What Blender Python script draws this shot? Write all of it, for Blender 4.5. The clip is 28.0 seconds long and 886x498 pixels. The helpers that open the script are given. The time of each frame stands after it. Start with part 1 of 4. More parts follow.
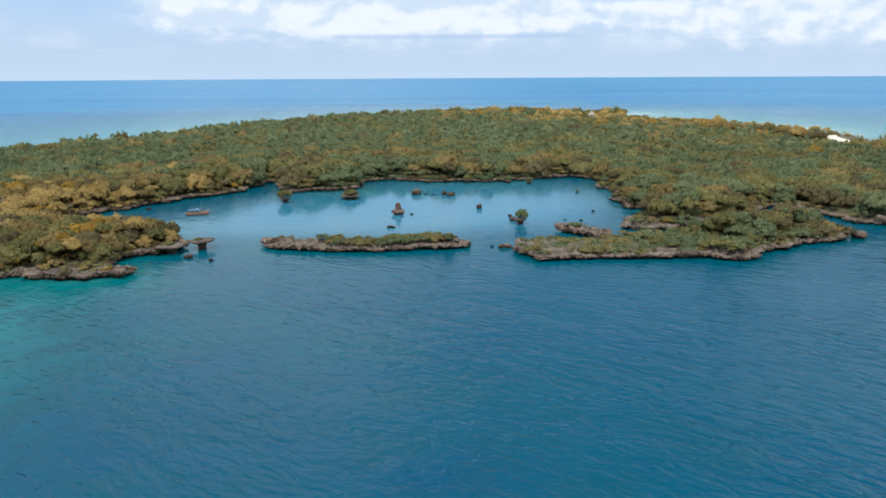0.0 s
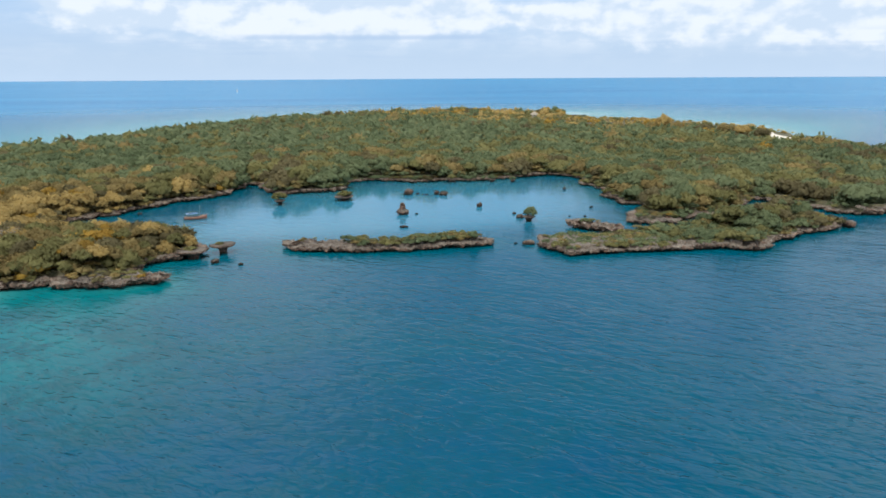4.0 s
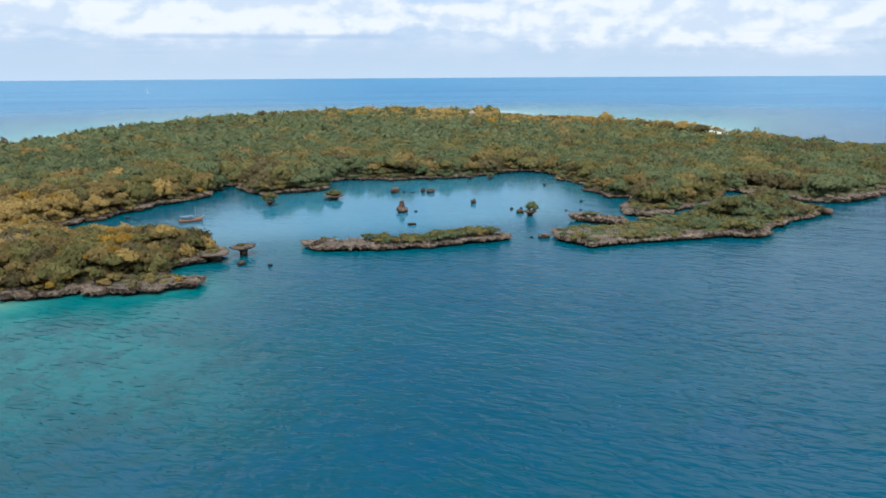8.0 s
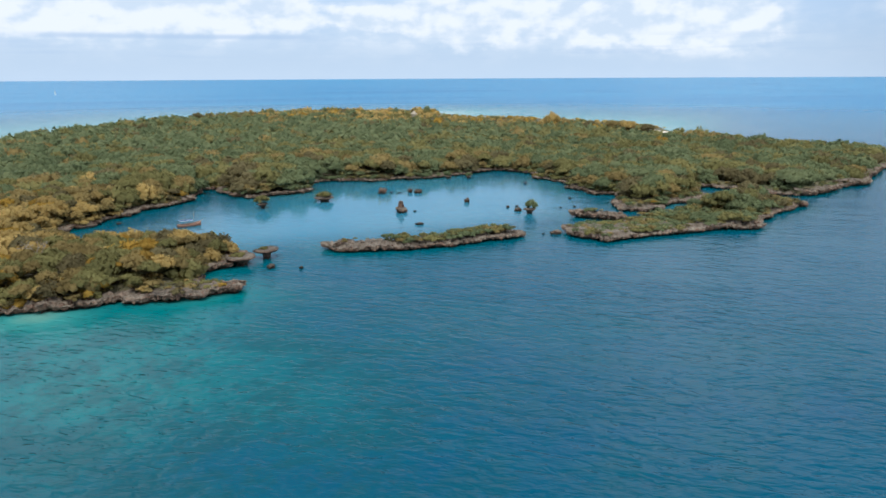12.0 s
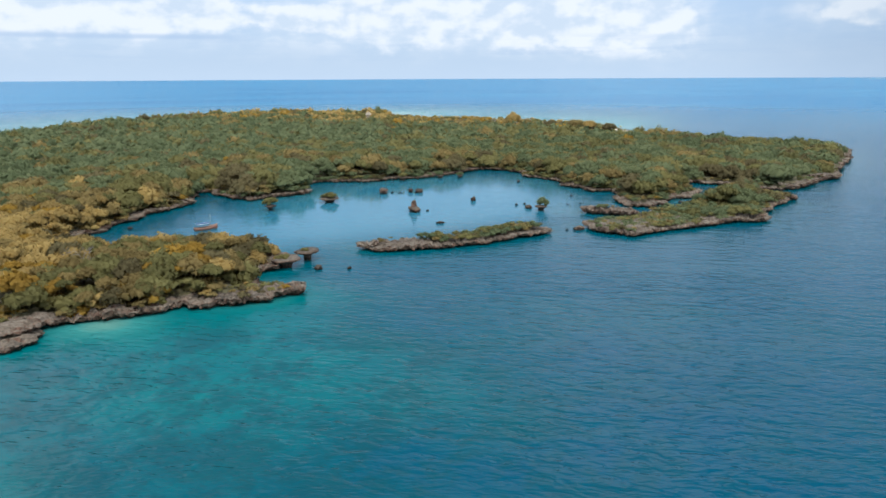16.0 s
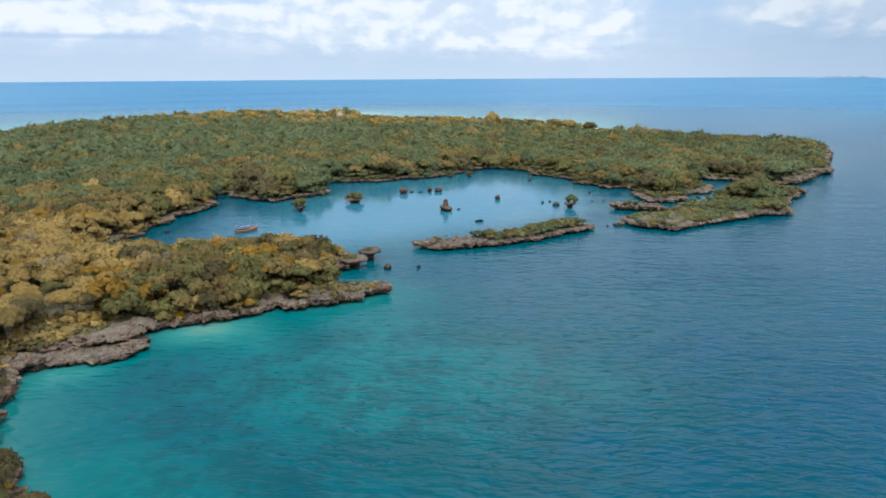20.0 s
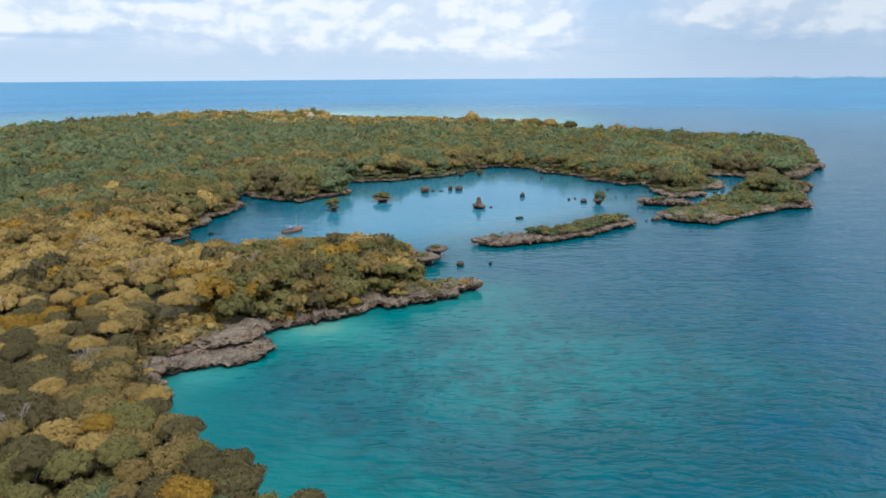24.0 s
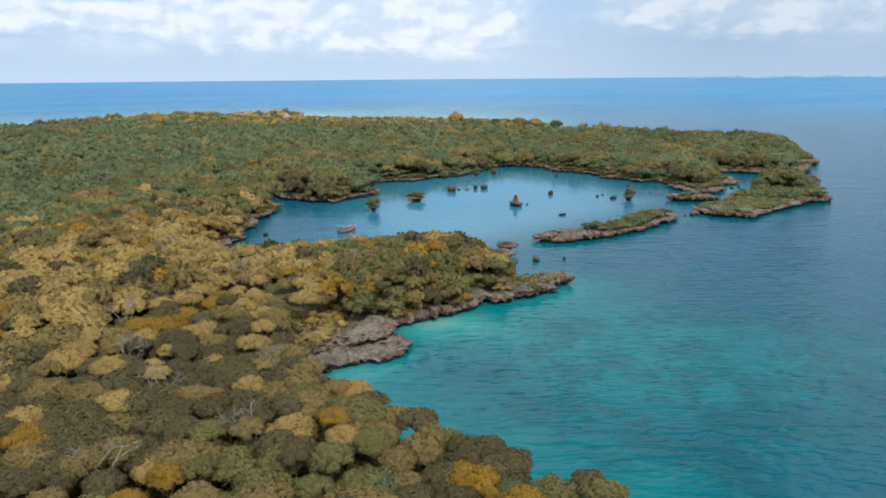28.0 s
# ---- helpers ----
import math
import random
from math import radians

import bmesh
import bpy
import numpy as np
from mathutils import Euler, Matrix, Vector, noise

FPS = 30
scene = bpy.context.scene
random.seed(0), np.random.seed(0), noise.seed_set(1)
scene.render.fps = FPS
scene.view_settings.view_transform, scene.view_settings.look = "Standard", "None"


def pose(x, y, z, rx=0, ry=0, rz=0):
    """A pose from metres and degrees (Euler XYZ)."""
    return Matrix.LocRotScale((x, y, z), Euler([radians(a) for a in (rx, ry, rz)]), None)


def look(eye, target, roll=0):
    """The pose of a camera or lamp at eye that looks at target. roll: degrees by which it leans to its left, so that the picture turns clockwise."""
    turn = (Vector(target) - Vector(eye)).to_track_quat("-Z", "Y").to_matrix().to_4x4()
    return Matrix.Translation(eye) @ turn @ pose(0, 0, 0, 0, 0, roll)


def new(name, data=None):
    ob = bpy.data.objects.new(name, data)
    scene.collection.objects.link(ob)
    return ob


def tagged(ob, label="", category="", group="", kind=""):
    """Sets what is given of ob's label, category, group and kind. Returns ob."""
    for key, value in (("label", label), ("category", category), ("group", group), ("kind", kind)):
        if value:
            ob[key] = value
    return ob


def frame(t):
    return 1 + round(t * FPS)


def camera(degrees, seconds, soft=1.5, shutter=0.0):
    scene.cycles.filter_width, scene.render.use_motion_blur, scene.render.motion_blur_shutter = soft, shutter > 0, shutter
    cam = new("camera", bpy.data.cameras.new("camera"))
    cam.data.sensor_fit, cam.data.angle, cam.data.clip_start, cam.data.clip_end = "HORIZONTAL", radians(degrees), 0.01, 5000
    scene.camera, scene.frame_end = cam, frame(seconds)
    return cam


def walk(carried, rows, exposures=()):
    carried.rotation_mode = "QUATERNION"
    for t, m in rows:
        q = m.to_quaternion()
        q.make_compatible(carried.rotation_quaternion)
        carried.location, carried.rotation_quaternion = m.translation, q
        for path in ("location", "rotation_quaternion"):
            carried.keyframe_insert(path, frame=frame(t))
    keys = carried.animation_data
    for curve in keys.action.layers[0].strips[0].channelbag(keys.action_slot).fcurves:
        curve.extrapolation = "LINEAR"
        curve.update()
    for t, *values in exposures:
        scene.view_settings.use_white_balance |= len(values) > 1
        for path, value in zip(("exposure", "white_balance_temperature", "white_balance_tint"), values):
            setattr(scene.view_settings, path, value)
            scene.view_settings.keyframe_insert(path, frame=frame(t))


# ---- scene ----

# ---------------------------------------------------------------- camera
cam = camera(62.5, 28.0, 1.7)
PATH = [
    (0, (-150.38, -220.76, 49.98), (-90.74, -143.90, 26.85), -0.33),
    (1, (-156.79, -216.10, 50.05), (-95.10, -140.87, 26.92), -0.36),
    (2, (-163.24, -211.56, 50.03), (-99.61, -137.95, 26.92), -0.36),
    (3, (-169.36, -206.83, 49.92), (-103.73, -135.00, 26.84), -0.35),
    (4, (-175.17, -201.67, 49.81), (-107.37, -131.88, 26.75), -0.34),
    (5, (-181.09, -196.00, 49.71), (-111.13, -128.38, 26.64), -0.34),
    (6, (-186.88, -190.47, 49.59), (-114.82, -125.09, 26.48), -0.35),
    (7, (-192.65, -185.16, 49.52), (-118.68, -121.96, 26.40), -0.36),
    (8, (-198.30, -179.69, 49.34), (-122.63, -118.55, 26.18), -0.36),
    (9, (-203.41, -174.20, 49.27), (-126.01, -115.26, 26.13), -0.34),
    (10, (-208.24, -168.50, 49.26), (-129.16, -111.81, 26.15), -0.32),
    (11, (-213.08, -162.58, 49.16), (-132.43, -108.14, 26.08), -0.30),
    (12, (-217.77, -156.48, 49.25), (-135.61, -104.34, 26.19), -0.31),
    (13, (-222.17, -150.13, 49.21), (-138.53, -100.42, 26.13), -0.34),
    (14, (-226.47, -143.45, 49.07), (-141.71, -95.66, 26.01), -0.34),
    (15, (-230.61, -137.27, 49.01), (-144.68, -91.61, 25.97), -0.31),
    (16, (-234.94, -130.63, 49.09), (-148.08, -86.74, 26.08), -0.29),
    (17, (-238.86, -123.69, 49.07), (-151.22, -81.40, 26.06), -0.31),
    (18, (-242.41, -116.55, 49.02), (-153.96, -75.96, 26.02), -0.34),
    (19, (-246.03, -109.31, 48.94), (-156.85, -70.38, 25.93), -0.36),
    (20, (-249.85, -102.12, 48.92), (-159.93, -64.89, 25.92), -0.37),
    (21, (-253.18, -94.75, 48.79), (-162.57, -59.23, 25.81), -0.37),
    (22, (-256.48, -87.15, 48.64), (-165.13, -53.59, 25.65), -0.38),
    (23, (-259.88, -79.08, 48.62), (-167.93, -47.20, 25.63), -0.37),
    (24, (-263.17, -71.38, 48.62), (-170.65, -41.19, 25.63), -0.38),
    (25, (-266.34, -63.49, 48.61), (-173.33, -34.83, 25.63), -0.40),
    (26, (-269.54, -55.71, 48.65), (-176.17, -28.25, 25.67), -0.40),
    (27, (-272.65, -47.70, 48.64), (-178.89, -21.63, 25.66), -0.42),
    (28, (-275.79, -39.76, 48.65), (-181.37, -16.17, 25.67), -0.48),
]
walk(cam, [(t, look(eye, target, roll)) for t, eye, target, roll in PATH], [(0, 0.0, 6050, 8), (28, 0.0, 6050, 8)])

# ---------------------------------------------------------------- sky and sun
SUN_AZ, SUN_EL = radians(228), radians(60)      # azimuth clockwise from +y


class Nodes:
    """Short-hand for building node trees."""

    def __init__(self, tree):
        self.t = tree
        tree.nodes.clear()

    def add(self, kind, inputs=None):
        n = self.t.nodes.new(kind)
        for k, v in (inputs or {}).items():
            self.put(n, k, v)
        return n

    def put(self, n, k, v):
        if isinstance(v, bpy.types.NodeSocket):
            self.t.links.new(v, n.inputs[k])
        elif isinstance(v, bpy.types.Node):
            self.t.links.new(v.outputs[0], n.inputs[k])
        else:
            n.inputs[k].default_value = v

    def math(self, op, a, b=0.0, c=0.0, clamp=False):
        n = self.add("ShaderNodeMath")
        n.operation, n.use_clamp = op, clamp
        for k, v in enumerate((a, b, c)):
            self.put(n, k, v)
        return n.outputs[0]

    def mix(self, f, a, b, blend="MIX"):
        n = self.add("ShaderNodeMix")
        n.data_type, n.blend_type = "RGBA", blend
        for k, v in ((0, f), (6, a), (7, b)):
            self.put(n, k, v)
        return n.outputs[2]

    def span(self, v, a, b, c=0.0, d=1.0, smooth=True):
        n = self.add("ShaderNodeMapRange")
        n.interpolation_type = "SMOOTHSTEP" if smooth else "LINEAR"
        for k, x in enumerate((v, a, b, c, d)):
            self.put(n, k, x)
        return n.outputs[0]

    def noise(self, vec, scale, detail=4.0, rough=0.55, dim="3D", **kw):
        n = self.add("ShaderNodeTexNoise")
        n.noise_dimensions = dim
        self.put(n, "Vector", vec)
        for k, v in (("Scale", scale), ("Detail", detail), ("Roughness", rough), *kw.items()):
            self.put(n, k, v)
        return n.outputs["Fac"]

    def ramp(self, f, *stops):
        n = self.add("ShaderNodeValToRGB")
        self.put(n, 0, f)
        els = n.color_ramp.elements
        while len(els) < len(stops):
            els.new(0.5)
        for e, (p, c) in zip(els, stops):
            e.position, e.color = p, (*c, 1)
        return n.outputs[0]

    def scaled(self, vec, sx, sy, sz, rz=0.0):
        n = self.add("ShaderNodeMapping")
        self.put(n, "Vector", vec)
        n.vector_type = "TEXTURE"
        n.inputs["Scale"].default_value = (1 / sx, 1 / sy, 1 / sz)
        n.inputs["Rotation"].default_value = (0, 0, rz)
        return n.outputs[0]


def build_world():
    world = bpy.data.worlds.new("world")
    scene.world = world
    world.use_nodes = True
    n = Nodes(world.node_tree)
    way = n.add("ShaderNodeTexCoord").outputs["Generated"]
    sky = n.add("ShaderNodeTexSky")
    sky.sky_type, sky.sun_disc, sky.sun_elevation, sky.sun_rotation = "NISHITA", False, SUN_EL, SUN_AZ
    sky.air_density, sky.dust_density, sky.ozone_density = 1.0, 1.5, 1.5
    sep = n.add("ShaderNodeSeparateXYZ", {0: way})
    x, y, z = sep.outputs
    az = n.math("MULTIPLY", n.math("ARCTAN2", x, y), 180 / math.pi)
    el = n.math("MULTIPLY", n.math("ARCSINE", z), 180 / math.pi)
    base = n.mix(1.0, sky.outputs[0], (0.15, 0.15, 0.15, 1), "MULTIPLY")
    low = n.mix(n.span(el, 0.0, 6.5), (0.60, 0.72, 0.87, 1), (0.46, 0.63, 0.91, 1))
    haze = n.math("POWER", 2.718, n.math("MULTIPLY", n.math("MAXIMUM", el, 0.0), -0.055))
    base = n.mix(haze, base, low)
    # cumulus bank low over the sea, in degrees of azimuth and height
    flat = n.add("ShaderNodeCombineXYZ", {0: az, 1: n.math("MULTIPLY", el, 1.6), 2: 0.0}).outputs[0]
    puffs = n.noise(flat, 0.30, 7.0, 0.52)
    bank = None
    for a, e, wide, tall in CLOUDS:
        da = n.math("DIVIDE", n.math("SUBTRACT", az, a), wide)
        de = n.math("DIVIDE", n.math("SUBTRACT", el, e), tall)
        g = n.math("POWER", 2.718, n.math("MULTIPLY", n.math("ADD", n.math("MULTIPLY", da, da), n.math("MULTIPLY", de, de)), -1.0))
        bank = g if bank is None else n.math("ADD", bank, g)
    body = n.math("ADD", n.math("MINIMUM", bank, 1.1), n.math("MULTIPLY", n.math("SUBTRACT", puffs, 0.5), 1.5))
    mask = n.math("MULTIPLY", n.span(body, 0.25, 0.66), n.span(n.math("ADD", el, n.span(az, 50.0, 58.0, 0.0, 1.1)), 1.6, 3.1, 0.1, 1.0))
    veil = n.math("MULTIPLY", n.span(n.noise(n.scaled(flat, 0.5, 1.0, 1), 0.20, 6.0, 0.6), 0.36, 0.66), n.span(el, 0.6, 2.6, 0.15, 0.75))
    over = n.math("MULTIPLY", n.span(n.noise(way, 2.2, 6.0, 0.6), 0.38, 0.60), n.span(el, 7.0, 14.0))
    mask = n.math("MAXIMUM", n.math("MAXIMUM", mask, over), n.math("MULTIPLY", veil, n.span(bank, 0.0, 0.35, 0.35, 1.0)))
    # billows: lit where the cloud thins upwards and to the sun's side, grey where it lies under more cloud
    higher = n.add("ShaderNodeVectorMath", {0: flat, 1: (-0.5, 1.1, 0.0)}).outputs[0]
    relief = n.math("SUBTRACT", n.noise(flat, 0.30, 5.0, 0.5), n.noise(higher, 0.30, 5.0, 0.5))
    crest = n.span(n.math("ADD", n.math("MULTIPLY", relief, 2.2), n.noise(flat, 0.11, 3.0, 0.5)), 0.24, 0.76)
    cloud = n.mix(crest, (0.70, 0.79, 0.90, 1), (0.95, 0.965, 0.99, 1))
    bright = n.mix(n.span(el, 10.0, 30.0), cloud, (2.05, 2.08, 2.12, 1))
    col = n.mix(n.math("MULTIPLY", mask, 0.92), base, bright)
    # the long grey base of the bank and faint streaks under it
    line = n.math("MULTIPLY", n.math("MULTIPLY", n.span(el, 2.55, 2.8), n.span(el, 3.15, 2.85)), n.math("MULTIPLY", n.span(az, 27.0, 32.0), n.span(az, 50.0, 46.0)))
    streak = n.math("MULTIPLY", n.span(n.noise(n.scaled(flat, 0.12, 1.2, 1), 1.0, 4.0, 0.5), 0.5, 0.72), n.math("MULTIPLY", n.span(el, 0.9, 1.8), n.span(el, 3.4, 2.6)))
    col = n.mix(n.math("MULTIPLY", n.math("MAXIMUM", line, n.math("MULTIPLY", streak, 0.5)), 0.7), col, (0.50, 0.63, 0.82, 1))
    dull = n.math("MULTIPLY", n.span(az, 78.0, 98.0), n.span(az, 150.0, 120.0))
    col = n.mix(n.math("MULTIPLY", dull, n.span(el, 30.0, 9.0)), col, n.mix(1.0, col, (0.80, 0.83, 0.86, 1), "MULTIPLY"))
    below = n.span(el, -0.25, -0.2, 1.0, 0.0)
    col = n.mix(below, col, (0.10, 0.25, 0.46, 1))
    bg = n.add("ShaderNodeBackground", {0: col, 1: 1.0})
    n.add("ShaderNodeOutputWorld", {0: bg})


# azimuth, elevation, half width, half height of the cloud heads, in degrees
CLOUDS = [(19, 5.0, 3.0, 1.8), (23, 5.2, 3.5, 2.2), (28, 5.0, 4, 2.2), (33, 5.0, 4, 2.3), (38, 5.2, 3.5, 2.4), (42.5, 5.4, 3, 2.4), (46.3, 4.9, 1.3, 1.6),
          (52, 4.2, 3.5, 1.3), (58, 4.4, 3.5, 2.4), (63, 4.8, 3.5, 2.6), (69, 4.5, 3.5, 2.6), (74, 4.4, 3.5, 3.0), (79, 4.0, 2.8, 2.8),
          (91.5, 5.2, 2.8, 2.0), (97, 5.2, 4, 2.2), (103, 4.8, 4, 2.0)]
build_world()

sun = new("sun", bpy.data.lights.new("sun", "SUN"))
sun.data.energy, sun.data.angle, sun.data.color = 2.3, radians(9.0), (1.0, 0.93, 0.83)
sun.matrix_world = look((math.sin(SUN_AZ) * math.cos(SUN_EL) * 900, math.cos(SUN_AZ) * math.cos(SUN_EL) * 900, math.sin(SUN_EL) * 900), (0, 0, 0))

# ---------------------------------------------------------------- materials


def material(name):
    m = bpy.data.materials.new(name)
    m.use_nodes = True
    return m, Nodes(m.node_tree)


def finish(n, color, rough, bump=None, strength=0.5, dist=0.1, **kw):
    p = n.add("ShaderNodeBsdfPrincipled")
    n.put(p, "Base Color", color)
    n.put(p, "Roughness", rough)
    for k, v in kw.items():
        n.put(p, k.replace("_", " "), v)
    if bump is not None:
        b = n.add("ShaderNodeBump", {"Height": bump})
        n.put(b, "Strength", strength)
        n.put(b, "Distance", dist)
        n.put(p, "Normal", b.outputs[0])
    n.add("ShaderNodeOutputMaterial", {0: p})


def coords(n, which="Object"):
    return n.add("ShaderNodeTexCoord").outputs[which]


def place(n):
    return n.add("ShaderNodeNewGeometry").outputs["Position"]


def attr(n, name):
    node = n.add("ShaderNodeAttribute")
    node.attribute_name = name
    return node.outputs["Fac"]


def foliage(name, dark, mid, light, lift=0.0):
    m, n = material(name)
    p = place(n)
    t = n.math("ADD", n.math("MULTIPLY", attr(n, "tint"), 0.36), n.math("MULTIPLY", n.add("ShaderNodeObjectInfo").outputs["Random"], 0.14))
    t = n.math("ADD", t, n.math("MULTIPLY", n.noise(p, 0.16, 3.0), 0.45))
    t = n.math("ADD", t, n.math("MULTIPLY", n.math("SUBTRACT", n.noise(p, 1.3, 4.0, 0.6), 0.5), 0.25))
    t = n.math("ADD", t, n.math("MULTIPLY", n.math("SUBTRACT", n.add("ShaderNodeNewGeometry").outputs["Random Per Island"], 0.5), 0.08))
    col = n.ramp(t, (0.12, dark), (0.5, mid), (0.92, light))
    leaf = n.add("ShaderNodeBsdfPrincipled", {"Base Color": col, "Roughness": 0.9, "Specular IOR Level": 0.08})
    relief = n.add("ShaderNodeBump", {"Height": n.noise(p, 2.4, 5.0, 0.7), "Strength": 0.25, "Distance": 0.2})
    n.put(leaf, "Normal", relief.outputs[0])
    glow = n.add("ShaderNodeBsdfTranslucent", {"Color": col})
    n.add("ShaderNodeOutputMaterial", {0: n.add("ShaderNodeMixShader", {0: 0.48, 1: leaf, 2: glow})})
    return m


LEAF_GREEN = foliage("leaf_green", (0.094, 0.120, 0.058), (0.164, 0.194, 0.094), (0.240, 0.264, 0.130))
LEAF_OLIVE = foliage("leaf_olive", (0.126, 0.120, 0.046), (0.218, 0.200, 0.076), (0.306, 0.272, 0.106))
LEAF_BROWN = foliage("leaf_brown", (0.172, 0.130, 0.050), (0.285, 0.215, 0.084), (0.390, 0.298, 0.120))
LEAF_GOLD = foliage("leaf_gold", (0.230, 0.145, 0.034), (0.390, 0.245, 0.046), (0.500, 0.330, 0.070))
LEAF_GREY = foliage("leaf_grey", (0.102, 0.085, 0.041), (0.168, 0.140, 0.067), (0.236, 0.198, 0.098))
# extra pale straw: also carries the sunlit look of the neck and rim
LEAF_STRAW = foliage("leaf_straw", (0.285, 0.206, 0.076), (0.460, 0.332, 0.120), (0.570, 0.422, 0.160))
LEAVES = [LEAF_GREEN, LEAF_OLIVE, LEAF_BROWN, LEAF_GOLD, LEAF_GREY, LEAF_STRAW]


def rock_material(name, dark, wetline):
    m, n = material(name)
    p = place(n)
    big = n.noise(p, 0.22, 4.0, 0.6)
    fine = n.noise(n.scaled(p, 1, 1, 0.40), 1.5, 7.0, 0.72)
    pits = n.add("ShaderNodeTexVoronoi", {"Vector": p, "Scale": 1.3}).outputs["Distance"]
    t = n.math("ADD", n.math("MULTIPLY", big, 0.42), n.math("MULTIPLY", fine, 0.68))
    face = n.ramp(t, (0.42, (0.045, 0.030, 0.024)), (0.53, (0.210, 0.130, 0.098)), (0.62, (0.360, 0.235, 0.180)), (0.75, (0.50, 0.37, 0.30)))
    top = n.ramp(t, (0.42, (0.070, 0.060, 0.050)), (0.53, (0.190, 0.160, 0.132)), (0.62, (0.290, 0.250, 0.208)), (0.75, (0.44, 0.39, 0.33)))
    up = n.add("ShaderNodeSeparateXYZ", {0: n.add("ShaderNodeNewGeometry").outputs["Normal"]}).outputs[2]
    col = n.mix(n.span(up, 0.3, 0.8), face, top)
    z = n.add("ShaderNodeSeparateXYZ", {0: p}).outputs[2]
    wet = n.span(n.math("ADD", z, n.math("MULTIPLY", n.math("SUBTRACT", fine, 0.5), 0.8)), wetline, wetline + 0.5, 1.0, 0.0)
    col = n.mix(n.math("MULTIPLY", wet, 0.85), col, (0.030, 0.028, 0.020, 1))
    h = n.math("ADD", n.math("MULTIPLY", fine, 1.0), n.math("MULTIPLY", pits, -0.5))
    col = n.mix(1.0, col, (dark * 1.06, dark * 0.99, dark * 0.88, 1), "MULTIPLY")
    finish(n, col, 0.9, h, 1.0, 0.5, Specular_IOR_Level=0.3)
    return m


ROCK = rock_material("coral_rock", 0.66, 0.35)
ROCK_STEM = rock_material("coral_rock_stained", 0.52, 0.45)
ROCK_DARK = rock_material("coral_rock_dark", 0.30, 0.35)


def soil_material():
    m, n = material("forest_floor")
    p = place(n)
    t = n.noise(p, 0.4, 6.0, 0.65)
    finish(n, n.ramp(t, (0.3, (0.05, 0.048, 0.022)), (0.55, (0.11, 0.095, 0.045)), (0.75, (0.20, 0.17, 0.10))), 0.95, n.noise(p, 2.5, 5.0), 1.0, 0.3)
    return m


SOIL = soil_material()


def sand_material():
    m, n = material("beach_sand")
    p = place(n)
    finish(n, n.ramp(n.noise(p, 0.15, 5.0), (0.35, (0.50, 0.42, 0.31)), (0.65, (0.74, 0.66, 0.53))), 0.9, n.noise(p, 1.5, 4.0), 0.5, 0.1)
    return m


SAND = sand_material()


def bark_material():
    m, n = material("bark_grey")
    p = coords(n)
    t = n.noise(n.scaled(p, 3, 3, 0.6), 2.0, 5.0, 0.6)
    finish(n, n.ramp(t, (0.3, (0.12, 0.10, 0.085)), (0.6, (0.30, 0.27, 0.24)), (0.8, (0.45, 0.42, 0.38))), 0.85, t, 0.6, 0.05)
    return m


BARK = bark_material()


def plain(name, color, rough=0.6, grain=6.0, amount=0.25, metal=0.0):
    m, n = material(name)
    t = n.noise(coords(n), grain, 5.0, 0.6)
    lo = tuple(c * (1 - amount) for c in color)
    hi = tuple(min(1, c * (1 + amount)) for c in color)
    finish(n, n.ramp(t, (0.3, lo), (0.7, hi)), rough, t, 0.2, 0.02, Metallic=metal)
    return m


